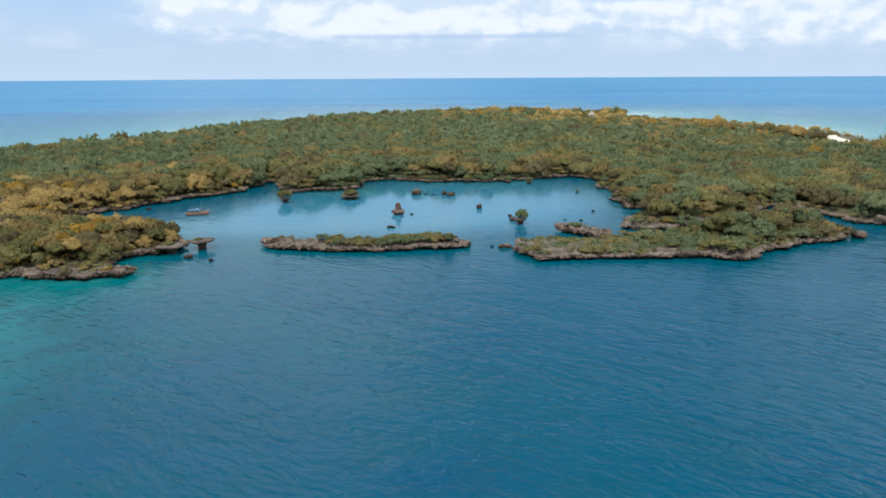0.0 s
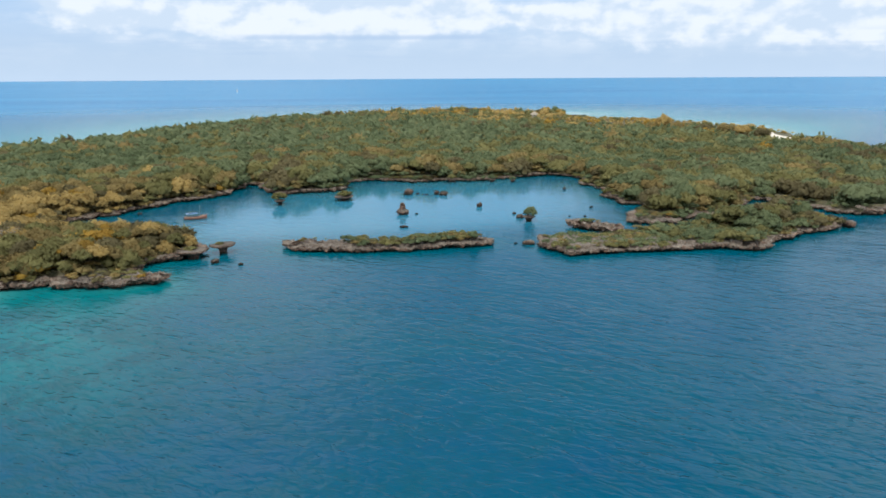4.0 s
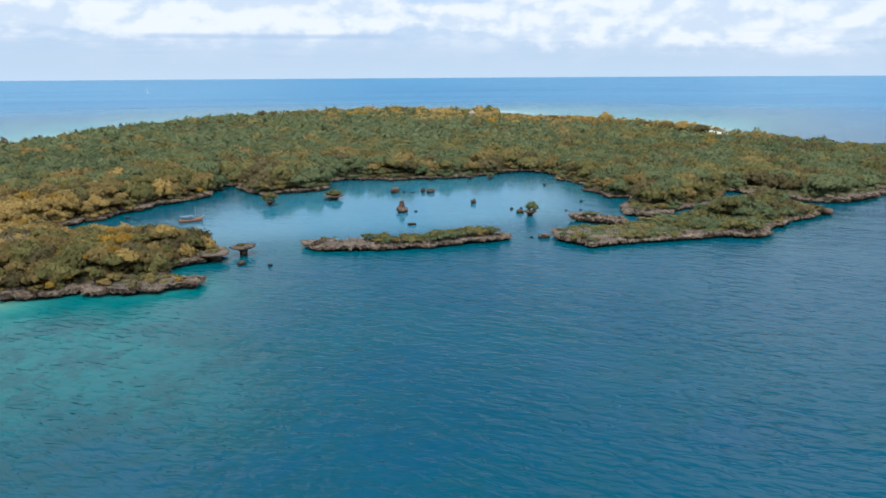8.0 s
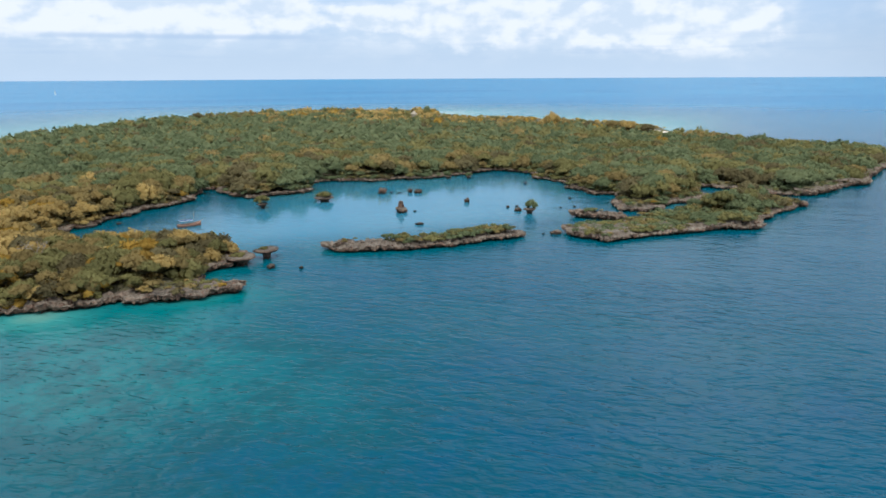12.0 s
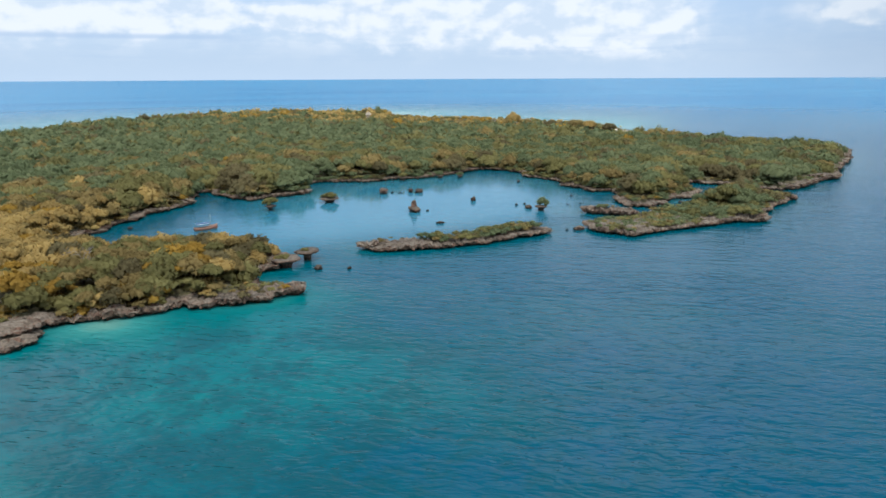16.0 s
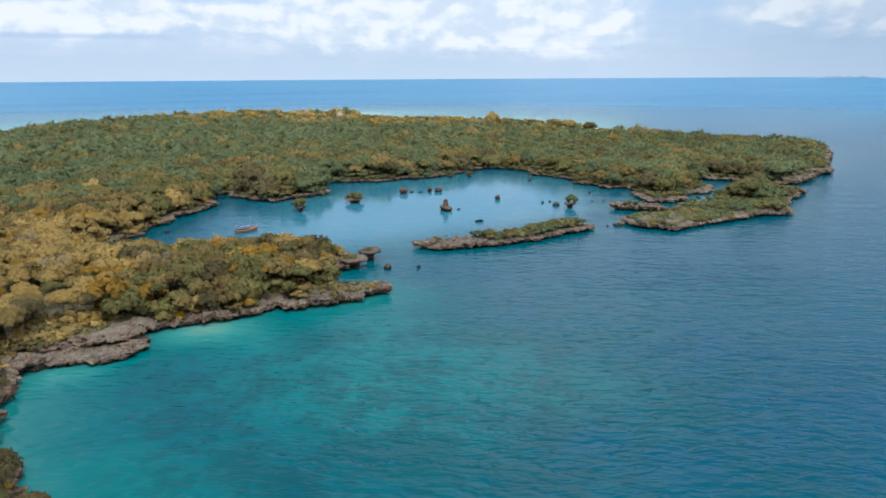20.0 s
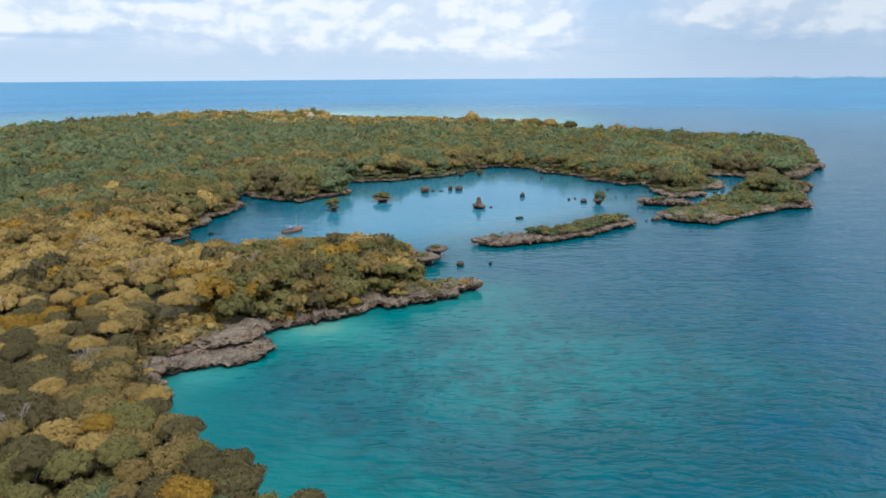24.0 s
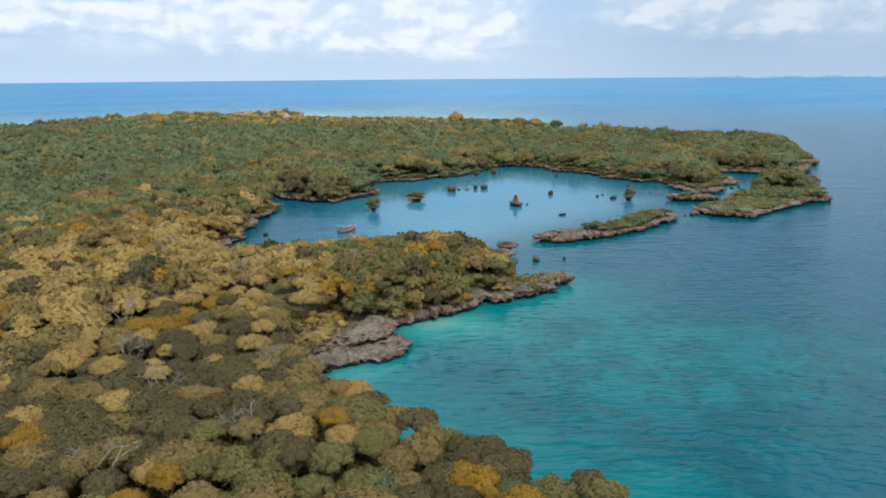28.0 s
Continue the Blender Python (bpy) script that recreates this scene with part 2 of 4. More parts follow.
def sea_material():
    m, n = material("sea_water")
    p = place(n)
    shallow, calm, reef, far = attr(n, "shallow"), attr(n, "calm"), attr(n, "reef"), attr(n, "far")
    patch = n.noise(p, 0.030, 6.0, 0.62)
    weed = n.noise(p, 0.34, 8.0, 0.74)
    beds = n.noise(p, 0.085, 3.0, 0.55)
    s = n.math("ADD", shallow, n.math("MULTIPLY", n.math("SUBTRACT", patch, 0.5), n.math("ADD", 0.12, n.math("MULTIPLY", reef, 0.6))))
    col = n.ramp(s, (0.0, (0.0002, 0.050, 0.104)), (0.28, (0.0008, 0.072, 0.096)), (0.52, (0.002, 0.116, 0.122)), (0.76, (0.036, 0.200, 0.185)), (0.97, (0.22, 0.34, 0.25)))
    dark = n.math("MULTIPLY", n.span(n.math("ADD", n.math("MULTIPLY", weed, 0.42), n.math("MULTIPLY", beds, 0.58)), 0.43, 0.58), n.math("MULTIPLY", reef, 0.62))
    col = n.mix(dark, col, (0.003, 0.052, 0.064, 1))
    col = n.mix(n.math("MULTIPLY", calm, 0.75), col, (0.038, 0.185, 0.262, 1))
    # green-teal lagoon edge: shallows, with the reflection of the trees painted in
    col = n.mix(n.math("MULTIPLY", n.math("MULTIPLY", calm, attr(n, "shelf")), 0.9), col, (0.022, 0.120, 0.115, 1))
    # paler and bluer with distance: haze put into the water colour
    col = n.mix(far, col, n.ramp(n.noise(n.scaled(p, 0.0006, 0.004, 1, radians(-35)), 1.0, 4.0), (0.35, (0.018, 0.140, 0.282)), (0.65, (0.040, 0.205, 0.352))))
    # wind waves with long crests, chop and ripples across the wind; smaller in the sheltered lagoon
    w0 = n.noise(n.scaled(p, 0.045, 0.13, 1, radians(-74)), 1.0, 2.0, 0.5)
    w1 = n.noise(n.scaled(p, 0.24, 0.54, 1, radians(-77)), 1.0, 2.0, 0.5, Distortion=0.5)
    ridge = n.math("SUBTRACT", 1.0, n.math("MULTIPLY", n.math("ABSOLUTE", n.math("SUBTRACT", w1, 0.5)), 3.0))
    w2 = n.noise(n.scaled(p, 0.50, 1.0, 1, radians(-66)), 1.0, 2.0, 0.55)
    gust = n.noise(p, 0.018, 3.0, 0.5)
    h = n.math("ADD", n.math("MULTIPLY", w0, 0.8), n.math("MULTIPLY", w1, 0.64))
    h = n.math("ADD", h, n.math("MULTIPLY", ridge, 0.07))
    h = n.math("MULTIPLY", n.math("ADD", h, n.math("MULTIPLY", w2, 0.24)), n.span(gust, 0.3, 0.7, 0.75, 1.25))
    amp = attr(n, "swell")
    rough = n.math("ADD", n.math("SUBTRACT", 0.12, n.math("MULTIPLY", calm, 0.06)), n.math("MULTIPLY", far, 0.20))
    finish(n, col, rough, n.math("MULTIPLY", h, amp), 1.0, 0.68,
           Specular_IOR_Level=n.math("ADD", n.math("SUBTRACT", 0.14, n.math("MULTIPLY", far, 0.05)), n.math("MULTIPLY", calm, 0.18)), IOR=1.33)
    return m


SEA = sea_material()

# ---------------------------------------------------------------- mesh helpers


def link(bm, name, mat, parent=None, label="", smooth=True):
    me = bpy.data.meshes.new(name)
    bm.to_mesh(me)
    bm.free()
    if smooth:
        me.polygons.foreach_set("use_smooth", [True] * len(me.polygons))
    me.materials.append(mat)
    ob = new(name, me)
    ob.parent = parent
    if label:
        tagged(ob, label)
    return ob


def part(name, bm, mat, parent, label=""):
    return link(bm, name, mat, parent, label)


def mesh_of(name, verts, faces, mats, smooth=True, index=None, tint=None, sides=3, normals=None):
    """A mesh from arrays: verts n x 3, faces m x sides."""
    me = bpy.data.meshes.new(name)
    verts, faces = np.asarray(verts, np.float32), np.asarray(faces, np.int32)
    me.vertices.add(len(verts))
    me.vertices.foreach_set("co", verts.ravel())
    me.loops.add(faces.size)
    me.loops.foreach_set("vertex_index", faces.ravel())
    me.polygons.add(len(faces))
    me.polygons.foreach_set("loop_start", np.arange(0, faces.size, faces.shape[1], dtype=np.int32))
    me.polygons.foreach_set("use_smooth", np.full(len(faces), smooth, dtype=bool))
    for m in mats:
        me.materials.append(m)
    if index is not None:
        me.polygons.foreach_set("material_index", np.asarray(index, np.int32))
    if tint is not None:
        a = me.attributes.new("tint", "FLOAT", "POINT")
        a.data.foreach_set("value", np.asarray(tint, np.float32))
    me.update(calc_edges=True)
    if normals is not None:
        me.normals_split_custom_set_from_vertices(np.asarray(normals, np.float32))
    return me


def fuzz(p, freq, seed=0.0):
    """Smooth value noise of points (n x 3), about -1 to 1, by summed sines: quick on large arrays."""
    p = np.asarray(p, float) * freq + seed * 7.31
    x, y, z = p[:, 0], p[:, 1], p[:, 2]
    return (np.sin(x * 1.7 + 2.1 * np.sin(y * 1.3 + z * 0.7)) + np.sin(y * 2.3 + 1.9 * np.sin(z * 1.9 + x * 0.8)) + np.sin(z * 2.1 + 1.7 * np.sin(x * 1.1 + y * 1.6))) / 3


def ico(level):
    bm = bmesh.new()
    bmesh.ops.create_icosphere(bm, subdivisions=level, radius=1.0)
    v = np.array([q.co[:] for q in bm.verts])
    f = np.array([[q.index for q in g.verts] for g in bm.faces])
    bm.free()
    return v, f


ICO1, ICO2, ICO3 = ico(1), ico(2), ico(3)

# ---------------------------------------------------------------- plan of the coast (metres)
NEAR_COAST = [(-330, -110), (-292, -128), (-252, -98), (-226, -70), (-214, -54), (-206, -46), (-203, -40), (-203, -33), (-199, -28), (-195, -23), (-193, -16), (-190, -9), (-184, -4), (-179, 1), (-173, 7), (-169, 12),
              (-162, 11), (-155, 8), (-148, 5), (-143, 1), (-137, -1), (-134, -8), (-125, -10), (-122, -18), (-113, -26), (-105, -28),
              (-102, -23), (-106, -15), (-102, -11), (-95, -7), (-90, -8), (-84, -6), (-80, -3), (-80, 5), (-80, 14)]
LAGOON_WEST = [(-80, 26), (-83, 33), (-92, 37), (-102, 43), (-108, 54), (-106, 66), (-99, 73), (-91, 74), (-82, 74), (-74, 76), (-66, 79), (-55, 81),
               (-48, 86), (-40, 84), (-33, 86), (-24, 88), (-18, 96), (-8, 101), (-3, 109), (2, 104), (-4, 94), (-6, 84), (-8, 72), (-2, 70),
               (8, 66), (14, 62), (20, 64), (28, 72)]
LAGOON_EAST = [(36, 80), (47, 79), (52, 72), (58, 59), (67, 53), (76, 48), (79, 41), (88, 38), (106, 33), (124, 29), (126, 17), (121, 3), (107, -5),
               (103, -17), (95, -27), (84, -31), (81, -41), (74, -47), (80, -56), (68, -60), (57, -62), (43, -69), (45, -76), (54, -81), (67, -80),
               (80, -84), (92, -88), (102, -82), (112, -80), (120, -78), (118, -90), (117, -103), (111, -115)]
EAST_COAST = [(113, -121), (129, -131), (148, -133), (161, -140), (200, -144), (250, -149), (307, -151), (322, -140), (330, -105), (345, -65), (372, -28),
              (402, -8), (432, 18), (460, 32), (490, 70), (522, 115), (545, 200), (547, 285), (530, 310), (565, 345), (634, 392), (625, 405), (560, 425)]
NORTH_COAST = [(560, 500), (520, 545), (450, 560), (355, 545), (244, 520), (107, 450), (35, 385), (-53, 338), (-92, 308), (-140, 280), (-200, 220), (-260, 150),
               (-330, 80), (-370, 0), (-365, -70)]
MAIN = NEAR_COAST + LAGOON_WEST + LAGOON_EAST + EAST_COAST + NORTH_COAST
ISLET = [(-62, -18), (-61, -24), (-56, -30), (-50, -36), (-39, -46), (-28, -51), (-16, -58), (-11, -55), (-14, -49), (-25, -42), (-36, -36), (-46, -27), (-54, -19), (-59, -14)]
SPIT = [(-7, -70), (-9, -79), (-10, -84), (-2, -87), (5, -92), (12, -98), (20, -104), (28, -109), (33, -118), (38, -119), (47, -116), (54, -119), (66, -118), (74, -123), (84, -123),
        (91, -118), (95, -111), (91, -103), (80, -99), (70, -97), (60, -97), (52, -95), (44, -90), (38, -87), (32, -81), (25, -80), (16, -75), (6, -68), (0, -65)]
SLAB = [(25, -57), (22, -61), (23, -67), (24, -74), (28, -77), (31, -74), (29, -67), (28, -60)]


def signed(poly, p):
    """Distance of points p (n x 2) to a closed outline, negative inside."""
    p = np.asarray(p, float)
    best, inside = np.full(len(p), 1e9), np.zeros(len(p), bool)
    pts = np.array(poly, float)
    for a, b in zip(pts, np.roll(pts, -1, 0)):
        ab, ap = b - a, p - a
        k = np.clip(ap @ ab / max(ab @ ab, 1e-9), 0, 1)
        best = np.minimum(best, np.hypot(*(ap - k[:, None] * ab).T))
        cross = (a[1] > p[:, 1]) != (b[1] > p[:, 1])
        if abs(b[1] - a[1]) > 1e-9:
            inside ^= cross & (p[:, 0] < (b[0] - a[0]) * (p[:, 1] - a[1]) / (b[1] - a[1]) + a[0])
    return np.where(inside, -best, best)


def land(p):
    return np.minimum.reduce([signed(q, p) for q in (MAIN, ISLET, SPIT, SLAB)])


# ---------------------------------------------------------------- the sea, one sheet to the horizon


def step_up(v, middle, soft):
    return 1 / (1 + np.exp(np.clip(-(v - middle) / soft, -40, 40)))


def build_sea():
    cx, cy, n = -150.0, 60.0, 480
    radii = np.r_[np.arange(4, 360, 2.6), 360 * (4880 / 360) ** np.linspace(0, 1, 60)]
    a = np.linspace(0, 2 * np.pi, n, endpoint=False)
    x = cx + radii[:, None] * np.cos(a)
    y = cy + radii[:, None] * np.sin(a)
    z = np.where(radii > 1800, 31.5 * ((radii - 1800) / 3080).clip(0) ** 1.6, 0.0)[:, None] + 0 * x
    v = np.stack([x, y, z], -1).reshape(-1, 3)
    v = np.vstack([[[cx, cy, 0.0]], v])
    r, k = np.meshgrid(np.arange(len(radii) - 1), np.arange(n), indexing="ij")
    k2 = (k + 1) % n
    f = np.stack([1 + r * n + k, 1 + r * n + k2, 1 + (r + 1) * n + k2, 1 + (r + 1) * n + k], -1).reshape(-1, 4)[:, ::-1]
    me = mesh_of("water", v, f[:, ::-1], [SEA])
    p = v[:, :2]
    d = land(p)
    # sheltered water inside the ring of rocks
    inner = np.exp(-(((p[:, 0] - 8) / 100) ** 2 + ((p[:, 1] - 8) / 62) ** 2) ** 3) + np.exp(-((p[:, 0] - 62) / 28) ** 2 - ((p[:, 1] + 86) / 9) ** 2)
    mouth = 1 / (1 + np.exp(-(p[:, 1] + 0.72 * p[:, 0] + 42) / 8))
    inner = np.clip(inner * mouth, 0, 1)
    west = 1 / (1 + np.exp((p[:, 0] + 85 + 0.35 * (p[:, 1] + 60)) / 22))
    outer = np.maximum(step_up(p[:, 0], 330, 18) * step_up(p[:, 1], 5, 22), step_up(p[:, 1], 215, 12))
    reach = outer * 190 + (1 - outer) * (7 + 20 * west)
    near = np.exp(-np.maximum(d, 0) / reach)
    south = np.exp(-((p[:, 0] + 172) / 55) ** 2 - ((p[:, 1] + 58) / 40) ** 2)
    bank = np.exp(-((p[:, 0] + 152) / 23) ** 2 - ((p[:, 1] + 60) / 32) ** 2)
    sand = sum(g * np.exp(-((p[:, 0] - x) ** 2 + (p[:, 1] - y) ** 2) / w ** 2) for x, y, w, g in
               ((-164, -40, 22, 0.05), (-141, -6, 9, 0.34), (-164, 3, 8, 0.26), (-110, -22, 9, 0.15), (-132, -58, 13, 0.10), (-137, -28, 16, 0.12)))
    shallow = np.clip(0.10 + 0.52 * near * (outer * 1.8 + (1 - outer) * (0.35 + 0.65 * west)) + 0.28 * bank * (1 - near) + sand, 0, 1)
    reef = np.clip(south * 0.9 + bank * 0.25 + 0.5 * west * (d < 120), 0, 1) * np.clip((d - 5) / 12, 0, 1) * (1 - outer)
    # how far the painted haze has taken over the sea colour
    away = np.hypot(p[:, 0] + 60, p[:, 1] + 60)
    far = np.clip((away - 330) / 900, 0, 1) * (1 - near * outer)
    # shelf: nearness to shore, for the shallows and the painted tree reflection
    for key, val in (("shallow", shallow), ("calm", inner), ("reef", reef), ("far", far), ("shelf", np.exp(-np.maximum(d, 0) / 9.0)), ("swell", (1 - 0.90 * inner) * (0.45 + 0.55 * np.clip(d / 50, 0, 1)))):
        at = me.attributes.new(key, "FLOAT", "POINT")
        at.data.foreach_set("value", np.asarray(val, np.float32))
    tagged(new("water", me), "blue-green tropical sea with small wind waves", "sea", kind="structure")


build_sea()

# ---------------------------------------------------------------- coral cliffs and ground


def outline(poly, step, wobble, closed=True, seed=0.0):
    """The outline cut into short steps, roughened, with outward normals."""
    pts = np.array(poly, float)
    nxt = np.roll(pts, -1, 0) if closed else pts[1:]
    out = []
    for a, b in zip(pts, nxt):
        k = max(1, int(np.hypot(*(b - a)) / step))
        out += [a + (b - a) * i / k for i in range(k)]
    q = np.array(out)
    for _ in range(2):
        q = (np.roll(q, 1, 0) + 2 * q + np.roll(q, -1, 0)) / 4 if closed else np.vstack([q[:1], (q[:-2] + 2 * q[1:-1] + q[2:]) / 4, q[-1:]])
    t = np.roll(q, -2, 0) - np.roll(q, 2, 0) if closed else np.gradient(q, axis=0)
    if not closed:
        t = np.vstack([np.tile(t[:1], (2, 1)), t, np.tile(t[-1:], (2, 1))])
        t = sum(t[i:i + len(q)] for i in range(5))
    nrm = np.stack([t[:, 1], -t[:, 0]], -1)
    nrm /= np.maximum(np.hypot(*nrm.T), 1e-6)[:, None]
    p3 = np.c_[q, np.zeros(len(q))]
    q = q + nrm * (wobble * (1.2 * fuzz(p3, 0.30, seed) + 0.7 * fuzz(p3, 0.9, seed + 1)))[:, None]
    return q, nrm


CLIFF = [(-2.0, -1.2), (-1.9, 0.05), (-1.7, 0.45), (-1.1, 0.8), (-0.2, 1.05), (0.3, 1.35), (0.42, 1.75), (0.5, 2.15), (0.35, 2.42), (-0.3, 2.52), (-2.4, 2.58), (-5.0, 2.65)]


def cliff(poly, step=0.55, wobble=1.1, closed=True, seed=0.0, tall=1.0, side=1, rings=CLIFF, cap=False):
    """An undercut wall of old coral along an outline."""
    q, nrm = outline(poly, step, wobble, closed, seed)
    p3 = np.c_[q, np.zeros(len(q))]
    height = tall * (0.85 + 0.32 * fuzz(p3, 0.17, seed + 3) + 0.30 * fuzz(p3, 0.95, seed + 4))
    depth = 0.85 + 0.5 * fuzz(p3, 0.21, seed + 5)
    rows = []
    grain = np.random.default_rng(int(seed * 10))
    at = np.arange(0, len(rings) - 0.99, 0.5)
    rings = list(zip(np.interp(at, range(len(rings)), [r[0] for r in rings]), np.interp(at, range(len(rings)), [r[1] for r in rings])))
    for off, z in rings:
        o = off * np.where(off < 0, depth, 1.0)
        v = np.c_[q + side * nrm * o[:, None], z * np.where(z > 0.5, height, 1.0)]
        j = fuzz(v, 1.0, seed + 6) * 0.65 - np.abs(fuzz(v * (1, 1, 0.22), 2.4, seed + 7)) * 1.0 + 0.36 + grain.normal(0, 0.20, len(v))
        v[:, :2] += side * nrm * j[:, None]
        v[:, 2] += (z > 0.4) * (fuzz(v, 1.9, seed + 8) * 0.32 + grain.normal(0, 0.13, len(v)))
        rows.append(v)
    m, k = len(q), len(rings)
    v = np.vstack(rows)
    i = np.arange(m if closed else m - 1)
    j = (i + 1) % m
    f = [np.stack([r * m + i, r * m + j, (r + 1) * m + j, (r + 1) * m + i], -1) for r in range(k - 1)]
    return v, np.vstack(f)


def cliff_object(name, poly, label, category="cliff", **kw):
    v, f = cliff(poly, **kw)
    return tagged(new(name, mesh_of(name, v, f, [ROCK], False)), label, category, kind="structure")


def area(poly):
    p = np.array(poly)
    return 0.5 * np.sum(p[:, 0] * np.roll(p[:, 1], -1) - np.roll(p[:, 0], -1) * p[:, 1])


SIDE = 1 if area(MAIN) > 0 else -1
cliff_object("cliff_near", NEAR_COAST + LAGOON_WEST[:1], "pinkish grey undercut coral cliff along the near bay", closed=False, seed=1.0, side=SIDE, tall=0.82, wobble=1.4)
cliff_object("cliff_lagoon_west", LAGOON_WEST + LAGOON_EAST[:1], "grey undercut coral cliff round the lagoon", closed=False, seed=2.0, side=SIDE, tall=0.62, wobble=1.4)
cliff_object("cliff_lagoon_east", LAGOON_EAST + EAST_COAST[:1], "grey undercut coral cliff and ledges of the inner shore", closed=False, seed=3.0, side=SIDE, tall=0.56, wobble=1.5)
cliff_object("cliff_east", EAST_COAST[:10], "grey brown coral cliff of the eastern point", closed=False, seed=4.0, side=SIDE, step=1.0, tall=0.9, wobble=2.4)


def ground_grid(poly, cell, inset, level, bump, name, mat, label, x0=None):
    pts = np.array(poly)
    lo, hi = pts.min(0) - 2, pts.max(0) + 2
    nx, ny = (int((hi[i] - lo[i]) / cell) + 2 for i in (0, 1))
    gx, gy = np.meshgrid(lo[0] + cell * np.arange(nx), lo[1] + cell * np.arange(ny), indexing="ij")
    p = np.stack([gx.ravel(), gy.ravel()], -1)
    d = signed(poly, p)
    z = np.where(d < -inset, level, -1.5) + bump * fuzz(np.c_[p, 0 * d], 0.05, 2.0) * (d < -inset)
    i, j = np.meshgrid(np.arange(nx - 1), np.arange(ny - 1), indexing="ij")
    f = np.stack([i * ny + j, (i + 1) * ny + j, (i + 1) * ny + j + 1, i * ny + j + 1], -1).reshape(-1, 4)
    keep = (d[f] < 0).any(1)
    return tagged(new(name, mesh_of(name, np.c_[p, z], f[keep], [mat])), label, "ground", kind="structure")


ground_grid(MAIN, 4.0, 4.2, 2.3, 0.4, "ground", SOIL, "dark leaf-littered coral ground under the forest")


def islet(name, poly, label, seed, tall=1.0, inset=2.2, cell=1.0, rings=None):
    root = tagged(new(name), label, "islet")
    side = 1 if area(poly) > 0 else -1
    rings = rings or [(o if o > -2 else -1.6 - 0.25 * k, z) for k, (o, z) in enumerate(CLIFF)]
    v, f = cliff(poly, step=0.55, wobble=0.7, seed=seed, tall=tall, side=side, rings=rings)
    rim = new("rock", mesh_of("rock", v, f, [ROCK], False))
    rim.parent = root
    top = ground_grid(poly, cell, inset, 2.75 * tall, 0.35, "top", ROCK, "")
    for key in ("label", "category", "kind"):
        if key in top:
            del top[key]
    top.name, top.parent = "top", root
    return root


islet("coral_islet", ISLET, "long low coral islet with scrub on top, in the lagoon mouth", 11.0, 0.68)
islet("coral_spit", SPIT, "pinkish coral spit covered with low green scrub", 12.0, 0.76)
islet("coral_shelf", [(68, -80), (72, -86), (78, -90), (86, -88), (87, -83), (80, -75)], "low dark coral shelf beside the tidal pool", 16.0, 0.55, 1.8)
LIP = [(-4.6, 0.2), (-4.5, 0.9), (-4.2, 1.6), (-1.6, 1.75), (0.0, 1.85), (0.4, 2.05), (0.3, 2.3), (-0.3, 2.5), (-1.6, 2.6), (-3.2, 2.65)]
islet("coral_ledge", [(-169, 10), (-165.5, 6), (-163, 3), (-160, -1.2), (-157, -2.4), (-153.5, -2), (-150, 0.6), (-149, 5), (-153, 10), (-162, 14)],
      "broad pale coral ledge low over the water of the bay", 14.0, 0.36, 1.8)
islet("coral_ledge", [(-159, 11), (-157.5, 6), (-154.5, 2.6), (-151, 1.2), (-147.5, 2.6), (-146, 6), (-149, 11)],
      "upper coral ledge jutting over a dark hollow", 15.0, 0.9, 1.8, rings=LIP)
islet("coral_ledge", [(-173, 13), (-171, 7.5), (-168, 6.5), (-165.5, 9), (-166, 14)], "small coral ledge over a dark hollow beside the trees", 17.0, 0.85, 1.8, rings=LIP)
for spots, seed in (([(288, -136), (296, -142), (308, -149), (318, -151), (322, -144), (312, -138), (300, -132)], 21.0),
                    ([(196, -132), (200, -141), (208, -146), (216, -145), (218, -138), (208, -132)], 22.0),
                    ([(150, -131), (156, -138), (165, -144), (173, -143), (176, -136), (164, -130)], 23.0)):
    islet("coral_ledge", spots, "dark flat coral ledge jutting from the eastern shore", seed, 0.95, 1.8)
islet("coral_slab", SLAB, "flat grey coral slab undercut by the water", 13.0, 0.9)

# ---------------------------------------------------------------- trees


